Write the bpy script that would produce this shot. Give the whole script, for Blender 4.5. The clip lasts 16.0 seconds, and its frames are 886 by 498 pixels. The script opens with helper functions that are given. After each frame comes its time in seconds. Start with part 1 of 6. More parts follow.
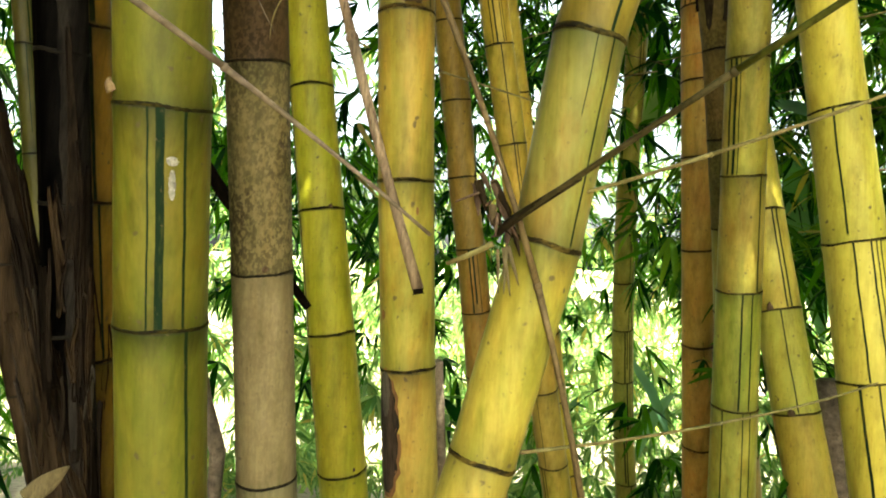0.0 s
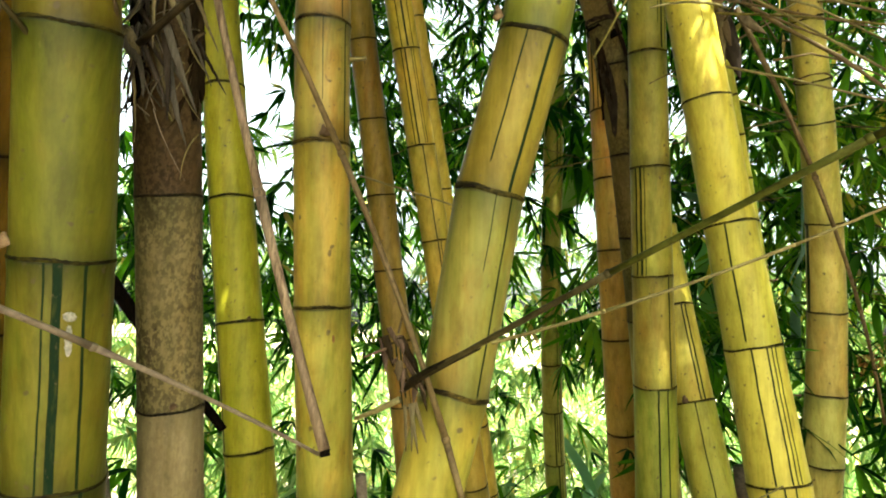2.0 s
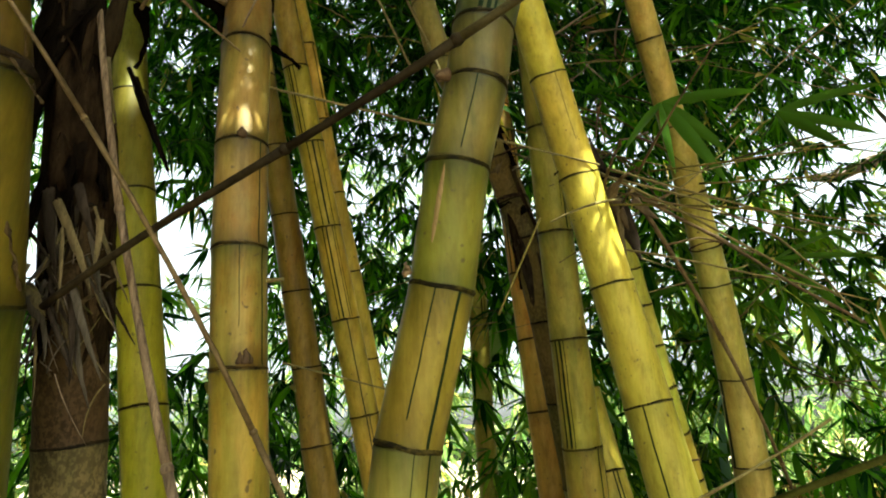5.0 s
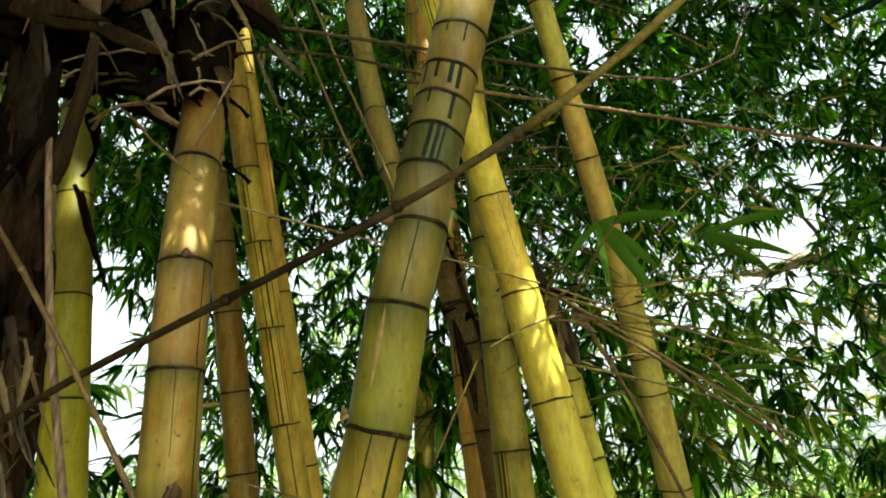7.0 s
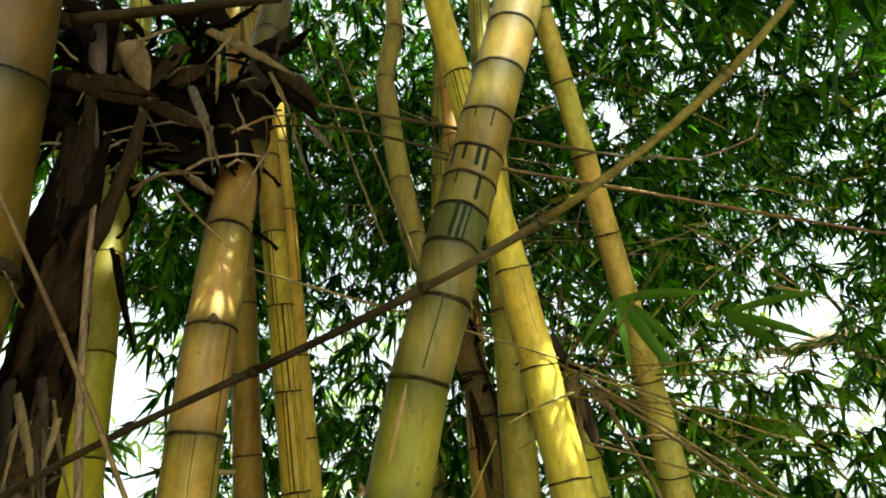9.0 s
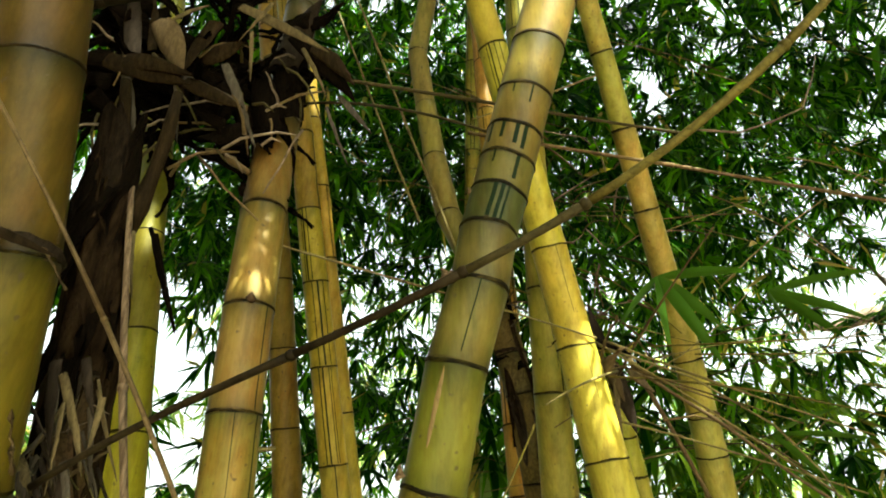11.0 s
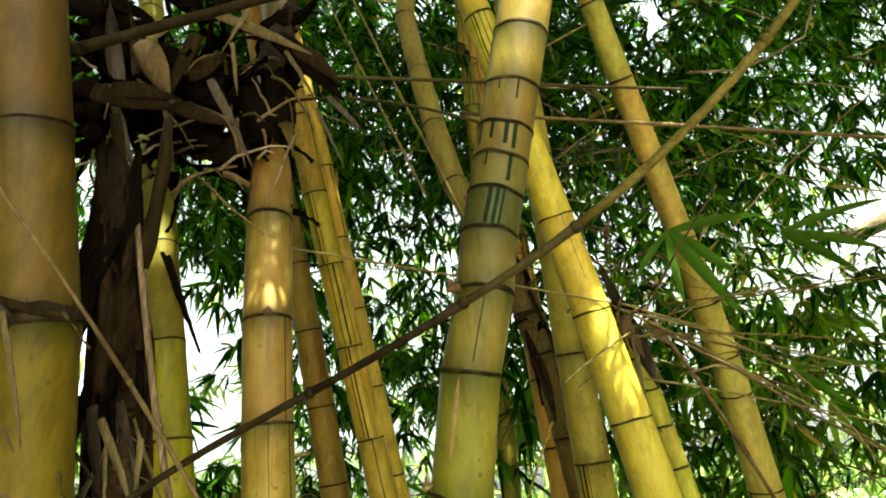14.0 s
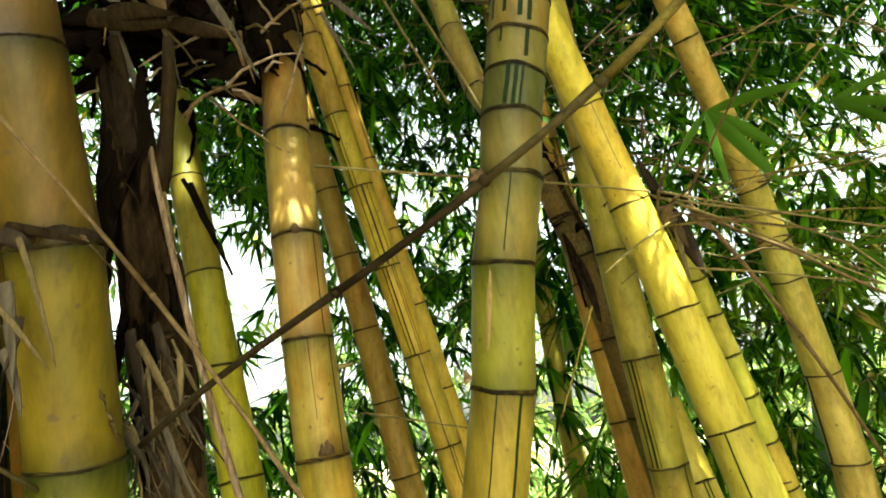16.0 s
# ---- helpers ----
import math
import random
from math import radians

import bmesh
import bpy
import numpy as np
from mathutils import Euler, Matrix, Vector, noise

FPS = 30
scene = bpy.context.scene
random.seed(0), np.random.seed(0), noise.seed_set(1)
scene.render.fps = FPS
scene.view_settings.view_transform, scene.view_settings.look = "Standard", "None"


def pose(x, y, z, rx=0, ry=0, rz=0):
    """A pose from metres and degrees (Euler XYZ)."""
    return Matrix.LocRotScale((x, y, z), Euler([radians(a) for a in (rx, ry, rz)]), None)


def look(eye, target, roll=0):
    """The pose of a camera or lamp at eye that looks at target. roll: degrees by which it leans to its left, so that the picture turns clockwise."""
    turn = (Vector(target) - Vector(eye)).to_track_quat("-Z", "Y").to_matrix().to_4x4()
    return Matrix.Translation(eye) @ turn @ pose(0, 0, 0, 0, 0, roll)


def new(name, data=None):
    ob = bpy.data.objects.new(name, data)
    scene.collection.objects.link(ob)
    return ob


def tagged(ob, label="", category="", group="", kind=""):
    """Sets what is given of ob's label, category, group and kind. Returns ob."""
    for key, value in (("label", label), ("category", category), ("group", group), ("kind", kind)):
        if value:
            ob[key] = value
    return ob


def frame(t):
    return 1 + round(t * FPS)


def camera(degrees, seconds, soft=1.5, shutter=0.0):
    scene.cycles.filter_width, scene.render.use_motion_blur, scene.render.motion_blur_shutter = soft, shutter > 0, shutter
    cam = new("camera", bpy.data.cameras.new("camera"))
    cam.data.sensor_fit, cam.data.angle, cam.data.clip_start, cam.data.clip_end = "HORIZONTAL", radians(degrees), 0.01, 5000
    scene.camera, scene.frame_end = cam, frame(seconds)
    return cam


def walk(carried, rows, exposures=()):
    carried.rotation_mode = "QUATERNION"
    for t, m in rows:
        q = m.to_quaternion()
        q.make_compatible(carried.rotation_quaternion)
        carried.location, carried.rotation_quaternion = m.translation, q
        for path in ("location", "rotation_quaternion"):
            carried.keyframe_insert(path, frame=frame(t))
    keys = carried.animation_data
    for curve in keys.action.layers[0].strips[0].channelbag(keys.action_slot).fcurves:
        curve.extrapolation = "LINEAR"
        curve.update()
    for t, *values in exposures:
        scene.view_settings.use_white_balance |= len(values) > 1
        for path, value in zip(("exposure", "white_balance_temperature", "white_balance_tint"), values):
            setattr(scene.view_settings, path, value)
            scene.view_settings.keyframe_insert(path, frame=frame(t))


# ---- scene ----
cam = camera(69.9, 16.0, 1.9)
PATH = [
    (0, (0.185, 0.155, 1.532), (-0.008, 2.145, 1.574), 2.9),
    (0.5, (0.188, 0.162, 1.543), (0.058, 2.157, 1.602), 2.7),
    (1, (0.199, 0.159, 1.571), (0.13, 2.154, 1.684), 2.0),
    (1.5, (0.206, 0.151, 1.599), (0.176, 2.142, 1.781), 1.5),
    (2, (0.211, 0.138, 1.622), (0.215, 2.122, 1.878), 1.4),
    (2.5, (0.213, 0.121, 1.645), (0.227, 2.094, 1.972), 1.4),
    (3, (0.213, 0.119, 1.662), (0.262, 2.081, 2.047), 1.0),
    (3.5, (0.222, 0.123, 1.679), (0.336, 2.073, 2.107), 0.5),
    (4, (0.232, 0.119, 1.706), (0.412, 2.053, 2.185), -1.6),
    (4.5, (0.231, 0.119, 1.728), (0.46, 2.032, 2.268), -2.6),
    (5, (0.228, 0.095, 1.755), (0.447, 1.979, 2.388), -3.2),
    (7.5, (0.238, 0.042, 1.821), (0.642, 1.779, 2.728), -3.8),
    (8, (0.235, 0.033, 1.824), (0.619, 1.736, 2.8), -2.8),
    (8.5, (0.23, 0.021, 1.822), (0.572, 1.699, 2.855), -2.0),
    (11, (0.221, 0.032, 1.839), (0.435, 1.772, 2.801), 0.3),
    (11.5, (0.221, 0.032, 1.861), (0.41, 1.809, 2.76), 0.3),
    (12, (0.235, 0.024, 1.875), (0.411, 1.83, 2.716), -1.5),
    (12.5, (0.24, 0.018, 1.887), (0.405, 1.831, 2.715), -3.1),
    (13, (0.244, 0.005, 1.895), (0.4, 1.827, 2.704), -4.9),
    (13.5, (0.241, -0.015, 1.903), (0.424, 1.789, 2.747), -4.3),
    (14, (0.239, -0.021, 1.913), (0.4, 1.805, 2.712), -5.3),
    (14.5, (0.25, -0.014, 1.913), (0.377, 1.843, 2.646), -7.4),
    (15, (0.264, 0.013, 1.902), (0.373, 1.892, 2.578), -8.1),
    (15.5, (0.258, 0.025, 1.894), (0.335, 1.918, 2.536), -8.2),
    (16, (0.254, 0.032, 1.885), (0.271, 1.94, 2.483), -9.0),
]
EXPOSURES = [(0, 3.45, 6520, -2), (2, 3.32, 6530, -2), (3, 3.18, 6550, -2), (4, 3.15, 6500, -2), (5, 2.7, 6500, -2), (8, 2.82, 6600, -3),
             (11, 3.0, 6950, -4), (12.5, 3.14, 6950, -4), (14, 3.12, 7050, -4), (16, 3.42, 7050, -4)]
walk(cam, [(t, look(eye, target, roll)) for t, eye, target, roll in PATH], EXPOSURES)

# ---------------------------------------------------------------- light
world = bpy.data.worlds.new("sky")
scene.world = world
world.use_nodes = True
wn = world.node_tree.nodes
sky = wn.new("ShaderNodeTexSky")
sky.sky_type = "NISHITA"
sky.sun_disc = False
SUN_ELEV, SUN_AZ = radians(56), radians(152)      # azimuth clockwise from +y
sky.sun_elevation, sky.sun_rotation = SUN_ELEV, SUN_AZ
sky.air_density, sky.dust_density, sky.ozone_density = 1.0, 8.0, 0.0
wn["Background"].inputs["Strength"].default_value = 0.125
haze = wn.new("ShaderNodeHueSaturation")            # a milky, hazy sky
haze.inputs["Saturation"].default_value = 0.35
world.node_tree.links.new(sky.outputs[0], haze.inputs["Color"])
world.node_tree.links.new(haze.outputs[0], wn["Background"].inputs["Color"])
sun = new("sun", bpy.data.lights.new("sun", "SUN"))
sun.data.energy, sun.data.angle, sun.data.color = 5.0, radians(0.5), (1.0, 0.95, 0.85)
sun.matrix_world = look((math.sin(SUN_AZ) * 20, math.cos(SUN_AZ) * 20, 20 * math.tan(SUN_ELEV)), (0, 0, 0))


# ---------------------------------------------------------------- materials
def mat(name, rough=0.5):
    m = bpy.data.materials.new(name)
    m.use_nodes = True
    n, l = m.node_tree.nodes, m.node_tree.links
    b = n["Principled BSDF"]
    b.inputs["Roughness"].default_value = rough
    return m, n, l, b


def node(n, kind, **kw):
    nd = n.new(kind)
    for k, v in kw.items():
        if k in nd.inputs:
            nd.inputs[k].default_value = v
    return nd


def math_node(n, l, op, a, b=None, clamp=False):
    nd = n.new("ShaderNodeMath")
    nd.operation, nd.use_clamp = op, clamp
    for i, v in enumerate((a, b)):
        if v is None:
            continue
        if isinstance(v, (int, float)):
            nd.inputs[i].default_value = v
        else:
            l.new(v, nd.inputs[i])
    return nd.outputs[0]


def mix(n, l, fac, a, b, blend="MIX"):
    nd = n.new("ShaderNodeMix")
    nd.data_type, nd.blend_type = "RGBA", blend
    for sock, v in ((nd.inputs[0], fac), (nd.inputs[6], a), (nd.inputs[7], b)):
        if isinstance(v, (int, float)):
            sock.default_value = v
        elif isinstance(v, tuple):
            sock.default_value = (*v, 1)
        else:
            l.new(v, sock)
    return nd.outputs[2]


def ramp(n, l, fac, stops):
    nd = n.new("ShaderNodeValToRGB")
    e = nd.color_ramp.elements
    while len(e) < len(stops):
        e.new(0.5)
    for el, (p, c) in zip(e, stops):
        el.position, el.color = p, (c, c, c, 1) if isinstance(c, (int, float)) else (*c, 1)
    l.new(fac, nd.inputs[0])
    return nd.outputs[0]


def noise_tex(n, l, vec, scale, detail=3.0, rough=0.55):
    nd = node(n, "ShaderNodeTexNoise", Scale=scale, Detail=detail, Roughness=rough)
    l.new(vec, nd.inputs["Vector"])
    return nd.outputs["Fac"]


def scaled(n, l, vec, s):
    nd = n.new("ShaderNodeMapping")
    nd.inputs["Scale"].default_value = s
    l.new(vec, nd.inputs["Vector"])
    return nd.outputs[0]


def attr(n, name):
    nd = n.new("ShaderNodeAttribute")
    nd.attribute_type, nd.attribute_name = "OBJECT", name
    return nd


def culm_material(name, rough, speckle=0.0, gloss=0.3):
    """Bamboo skin: object colour, long fibres, green lengthwise stripes, blotches, waxy bands at the nodes."""
    m, n, l, b = mat(name, rough)
    co = n.new("ShaderNodeTexCoord")
    obj, uv = co.outputs["Object"], co.outputs["UV"]
    sep = n.new("ShaderNodeSeparateXYZ")
    l.new(uv, sep.inputs[0])
    u, v = sep.outputs[0], sep.outputs[1]
    info = n.new("ShaderNodeObjectInfo")
    rnd = info.outputs["Random"]
    base = info.outputs["Color"]
    shift = n.new("ShaderNodeVectorMath")
    shift.operation = "ADD"
    comb = n.new("ShaderNodeCombineXYZ")
    l.new(math_node(n, l, "MULTIPLY", rnd, 37.0), comb.inputs[2])
    l.new(obj, shift.inputs[0])
    l.new(comb.outputs[0], shift.inputs[1])
    p = shift.outputs[0]
    fibre = noise_tex(n, l, scaled(n, l, p, (240, 240, 5)), 1.0, 3)
    blotch = noise_tex(n, l, scaled(n, l, p, (26, 26, 10)), 1.0, 4, 0.6)
    wash = noise_tex(n, l, scaled(n, l, p, (30, 30, 5.0)), 1.0, 3)
    mottle = noise_tex(n, l, scaled(n, l, p, (48, 48, 24)), 1.0, 5, 0.65)
    streak = noise_tex(n, l, scaled(n, l, p, (85, 85, 2.2)), 1.0, 3)
    dots = noise_tex(n, l, scaled(n, l, p, (1, 1, 0.8)), 190.0, 2, 0.5)
    spots = noise_tex(n, l, p, 75.0, 1, 0.4)
    wear = n.new("ShaderNodeSeparateXYZ")
    l.new(attr(n, "wear").outputs["Vector"], wear.inputs[0])
    size = n.new("ShaderNodeSeparateXYZ")
    l.new(attr(n, "size").outputs["Vector"], size.inputs[0])
    col = mix(n, l, ramp(n, l, fibre, [(0.3, 0.0), (0.7, 1.0)]), base, mix(n, l, 1.0, base, (0.88, 0.86, 0.78), "MULTIPLY"))
    # greener and rustier patches
    green = math_node(n, l, "MULTIPLY", ramp(n, l, wash, [(0.38, 0.0), (0.60, 1.0)]), wear.outputs[0])
    col = mix(n, l, green, col, mix(n, l, 1.0, col, (0.50, 0.72, 0.48), "MULTIPLY"))
    vein = noise_tex(n, l, scaled(n, l, p, (46, 46, 1.3)), 1.0, 3, 0.6)
    col = mix(n, l, ramp(n, l, vein, [(0.50, 0.0), (0.68, 0.38)]), col, mix(n, l, 1.0, col, (0.62, 0.70, 0.48), "MULTIPLY"))
    col = mix(n, l, ramp(n, l, vein, [(0.32, 0.3), (0.46, 0.0)]), col, mix(n, l, 1.0, col, (1.16, 1.04, 0.85), "MULTIPLY"))
    rust = math_node(n, l, "MULTIPLY", ramp(n, l, blotch, [(0.46, 0.0), (0.66, 1.0)]), wear.outputs[1])
    col = mix(n, l, rust, col, mix(n, l, 1.0, col, (0.98, 0.70, 0.5), "MULTIPLY"))
    col = mix(n, l, ramp(n, l, mottle, [(0.33, 0.55), (0.52, 0.0)]), col, mix(n, l, 1.0, col, (0.66, 0.66, 0.55), "MULTIPLY"))
    col = mix(n, l, ramp(n, l, mottle, [(0.55, 0.0), (0.72, 0.5)]), col, mix(n, l, 1.0, col, (1.25, 1.25, 1.5), "MULTIPLY"))
    stain = noise_tex(n, l, scaled(n, l, p, (26, 26, 7)), 1.0, 5, 0.7)
    col = mix(n, l, ramp(n, l, stain, [(0.48, 0.0), (0.66, 0.75)]), col, mix(n, l, 1.0, col, (0.60, 0.58, 0.50), "MULTIPLY"))
    smear = noise_tex(n, l, scaled(n, l, p, (60, 60, 9)), 1.0, 4, 0.7)
    col = mix(n, l, ramp(n, l, smear, [(0.58, 0.0), (0.72, 0.45)]), col, mix(n, l, 1.0, col, (0.5, 0.47, 0.42), "MULTIPLY"))
    # grime and wax near the rings
    wob = math_node(n, l, "MULTIPLY", math_node(n, l, "SUBTRACT", wash, 0.5), 0.05)
    above = math_node(n, l, "ADD", math_node(n, l, "MULTIPLY", math_node(n, l, "SUBTRACT", 1.0, v), size.outputs[0]), wob)
    below = math_node(n, l, "ADD", math_node(n, l, "MULTIPLY", v, size.outputs[0]), wob)
    up = math_node(n, l, "SUBTRACT", 1.0, math_node(n, l, "MULTIPLY", above, 19.0), True)
    dn = math_node(n, l, "SUBTRACT", 1.0, math_node(n, l, "MULTIPLY", below, 28.0), True)
    col = mix(n, l, math_node(n, l, "MULTIPLY", math_node(n, l, "POWER", up, 1.2), wear.outputs[2], True), col, mix(n, l, 1.0, col, (0.30, 0.37, 0.36), "MULTIPLY"))
    col = mix(n, l, math_node(n, l, "MULTIPLY", dn, math_node(n, l, "MULTIPLY", wear.outputs[2], 0.85), True), col, mix(n, l, 1.0, col, (0.42, 0.45, 0.42), "MULTIPLY"))
    # scar line under each ledge, also standing in for the ledge's shadow
    line = math_node(n, l, "MULTIPLY", math_node(n, l, "SUBTRACT", 1.0, math_node(n, l, "MULTIPLY", math_node(n, l, "SUBTRACT", 1.0, v), math_node(n, l, "MULTIPLY", size.outputs[0], 190.0)), True), 2.0, True)
    col = mix(n, l, math_node(n, l, "MULTIPLY", line, ramp(n, l, mottle, [(0.35, 1.0), (0.62, 0.55)])), col, (0.013, 0.012, 0.006))
    line = math_node(n, l, "SUBTRACT", 1.0, math_node(n, l, "MULTIPLY", v, math_node(n, l, "MULTIPLY", size.outputs[0], 260.0)), True)
    col = mix(n, l, math_node(n, l, "MULTIPLY", line, ramp(n, l, blotch, [(0.35, 0.95), (0.65, 0.3)])), col, (0.016, 0.014, 0.007))
    run = math_node(n, l, "MULTIPLY", ramp(n, l, streak, [(0.52, 0.0), (0.66, 1.0)]), ramp(n, l, v, [(0.45, 0.0), (1.0, 0.55)]))
    col = mix(n, l, math_node(n, l, "MULTIPLY", run, wear.outputs[2], True), col, mix(n, l, 1.0, col, (0.48, 0.54, 0.5), "MULTIPLY"))
    # stripes at given turns round the stem
    wav = math_node(n, l, "MULTIPLY", math_node(n, l, "SUBTRACT", noise_tex(n, l, scaled(n, l, p, (3, 3, 14)), 1.0, 2), 0.5), 0.012)
    total = None
    for k in ("sa", "sb", "sc", "sd"):
        a = attr(n, k)
        s3 = n.new("ShaderNodeSeparateXYZ")
        l.new(a.outputs["Vector"], s3.inputs[0])
        d = math_node(n, l, "ABSOLUTE", math_node(n, l, "SUBTRACT", math_node(n, l, "ADD", u, wav), s3.outputs[0]))
        e = math_node(n, l, "SUBTRACT", s3.outputs[1], d)
        e = math_node(n, l, "MULTIPLY", e, 420.0, True)
        # a stripe ends before the lower ring
        e = math_node(n, l, "MULTIPLY", e, math_node(n, l, "MULTIPLY", math_node(n, l, "SUBTRACT", v, s3.outputs[2]), 40.0, True))
        total = e if total is None else math_node(n, l, "MAXIMUM", total, e)
    stripe = math_node(n, l, "MULTIPLY", total, ramp(n, l, fibre, [(0.25, 0.8), (0.5, 1.0)]))
    col = mix(n, l, stripe, col, (0.006, 0.014, 0.006))
    # specks, scuffs and dirt
    col = mix(n, l, ramp(n, l, dots, [(0.67, 0.0), (0.75, 0.55)]), col, (0.07, 0.05, 0.025))
    col = mix(n, l, ramp(n, l, spots, [(0.72, 0.0), (0.79, 0.75)]), col, (0.05, 0.035, 0.02))
    if speckle:
        lich = noise_tex(n, l, scaled(n, l, p, (1, 1, 0.7)), 150.0, 5, 0.72)
        zone = noise_tex(n, l, scaled(n, l, p, (9, 9, 5)), 1.0, 2)
        fac = math_node(n, l, "MULTIPLY", ramp(n, l, lich, [(0.46, 0.0), (0.53, 1.0)]), ramp(n, l, zone, [(0.32, 0.35), (0.6, 1.0)]))
        fac = math_node(n, l, "MULTIPLY", fac, size.outputs[2])
        col = mix(n, l, math_node(n, l, "MULTIPLY", fac, speckle), col, mix(n, l, 1.0, col, (0.17, 0.14, 0.13), "MULTIPLY"))
    l.new(col, b.inputs["Base Color"])
    l.new(ramp(n, l, blotch, [(0.3, rough - 0.08), (0.7, rough + 0.14)]), b.inputs["Roughness"])
    l.new(math_node(n, l, "MULTIPLY", math_node(n, l, "SUBTRACT", 1.0, math_node(n, l, "MULTIPLY", stripe, 0.85)), gloss), b.inputs["Specular IOR Level"])
    bump = node(n, "ShaderNodeBump", Strength=0.12, Distance=0.002)
    l.new(math_node(n, l, "ADD", fibre, math_node(n, l, "MULTIPLY", blotch, 2.0)), bump.inputs["Height"])
    l.new(bump.outputs[0], b.inputs["Normal"])
    return m


def plain_material(name, c1, c2, scale, rough=0.8, stretch=(1, 1, 1), bump_d=0.002, random_amount=0.35, spec=0.15):
    m, n, l, b = mat(name, rough)
    b.inputs["Specular IOR Level"].default_value = spec
    co = n.new("ShaderNodeTexCoord")
    p = scaled(n, l, co.outputs["Object"], stretch)
    f = noise_tex(n, l, p, scale, 5, 0.65)
    g = noise_tex(n, l, p, scale * 0.17, 2)
    col = mix(n, l, ramp(n, l, f, [(0.3, 0.0), (0.7, 1.0)]), c1, c2)
    col = mix(n, l, ramp(n, l, g, [(0.35, 0.0), (0.7, 0.6)]), col, tuple(0.55 * x for x in c1))
    geo = n.new("ShaderNodeNewGeometry")
    col = mix(n, l, math_node(n, l, "MULTIPLY", geo.outputs["Random Per Island"], random_amount), col, tuple(0.5 * x for x in c2))
    h = noise_tex(n, l, p, scale * 3.5, 3, 0.6)
    col = mix(n, l, ramp(n, l, h, [(0.52, 0.0), (0.72, 0.55)]), col, tuple(0.35 * x for x in c1))
    l.new(col, b.inputs["Base Color"])
    bump = node(n, "ShaderNodeBump", Strength=0.5, Distance=bump_d)
    l.new(f, bump.inputs["Height"])
    l.new(bump.outputs[0], b.inputs["Normal"])
    return m


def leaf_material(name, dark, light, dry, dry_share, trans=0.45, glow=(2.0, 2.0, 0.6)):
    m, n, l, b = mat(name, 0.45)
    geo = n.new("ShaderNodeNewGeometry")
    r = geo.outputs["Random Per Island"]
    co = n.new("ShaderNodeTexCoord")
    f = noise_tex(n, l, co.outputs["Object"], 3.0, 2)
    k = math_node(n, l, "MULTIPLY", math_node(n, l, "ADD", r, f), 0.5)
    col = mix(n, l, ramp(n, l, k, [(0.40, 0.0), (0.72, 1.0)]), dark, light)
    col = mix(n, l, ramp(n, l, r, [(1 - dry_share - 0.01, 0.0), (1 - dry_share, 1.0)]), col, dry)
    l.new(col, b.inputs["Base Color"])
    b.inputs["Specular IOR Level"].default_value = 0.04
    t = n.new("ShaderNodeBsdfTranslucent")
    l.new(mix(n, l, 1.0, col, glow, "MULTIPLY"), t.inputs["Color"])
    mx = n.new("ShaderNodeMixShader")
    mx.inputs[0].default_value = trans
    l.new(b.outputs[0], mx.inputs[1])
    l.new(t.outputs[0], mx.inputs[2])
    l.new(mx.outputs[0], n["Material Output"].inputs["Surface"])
    return m


SKIN = culm_material("bamboo_skin", 0.42, 0.0, 0.15)
MATT = culm_material("dull_bamboo_skin", 0.7, 0.85, 0.15)
TWIG_TAN = plain_material("olive_tan_twig", (0.035, 0.03, 0.007), (0.17, 0.14, 0.032), 60, 0.6, spec=0.05)


def ring_material(name):
    """The ledge at a node: the stem's own colour, dulled, with dark ragged remains of the sheath."""
    m, n, l, b = mat(name, 0.7)
    b.inputs["Specular IOR Level"].default_value = 0.05
    co = n.new("ShaderNodeTexCoord")
    info = n.new("ShaderNodeObjectInfo")
    f = noise_tex(n, l, scaled(n, l, co.outputs["Object"], (1, 1, 3)), 45, 4, 0.65)
    g = noise_tex(n, l, co.outputs["Object"], 170, 3, 0.6)
    col = mix(n, l, ramp(n, l, g, [(0.35, 0.0), (0.7, 0.7)]), info.outputs["Color"], (0.010, 0.008, 0.0045))
    col = mix(n, l, ramp(n, l, f, [(0.38, 0.0), (0.56, 0.92)]), col, (0.0045, 0.0036, 0.002))
    l.new(col, b.inputs["Base Color"])
    bump = node(n, "ShaderNodeBump", Strength=0.5, Distance=0.001)
    l.new(g, bump.inputs["Height"])
    l.new(bump.outputs[0], b.inputs["Normal"])
    return m


RING = ring_material("node_scar")
# hollow lining and split stem: near black to stand in for shade
HOLLOW_SHADE = plain_material("charred_rotten_skin", (0.001, 0.001, 0.001), (0.007, 0.006, 0.005), 55, 0.85, (1, 1, 0.10), 0.006, 0.0, 0.015)
DARK_BARK = plain_material("weathered_grey_bark", (0.001, 0.001, 0.001), (0.03, 0.025, 0.02), 60, 0.9, (1, 1, 0.10), 0.006, 0.0, 0.015)
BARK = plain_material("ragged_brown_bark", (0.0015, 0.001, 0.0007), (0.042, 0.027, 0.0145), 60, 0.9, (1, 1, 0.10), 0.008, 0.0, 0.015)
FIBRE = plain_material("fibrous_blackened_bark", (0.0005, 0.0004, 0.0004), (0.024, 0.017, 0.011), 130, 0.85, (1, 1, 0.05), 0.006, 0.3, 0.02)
HUSK_GREY = plain_material("grey_weathered_sheath", (0.022, 0.018, 0.012), (0.10, 0.084, 0.058), 60, 0.9, (3, 3, 0.3), 0.002)
HUSK = plain_material("dry_sheath", (0.05, 0.032, 0.012), (0.13, 0.092, 0.042), 40, 0.85, (3, 3, 0.6))
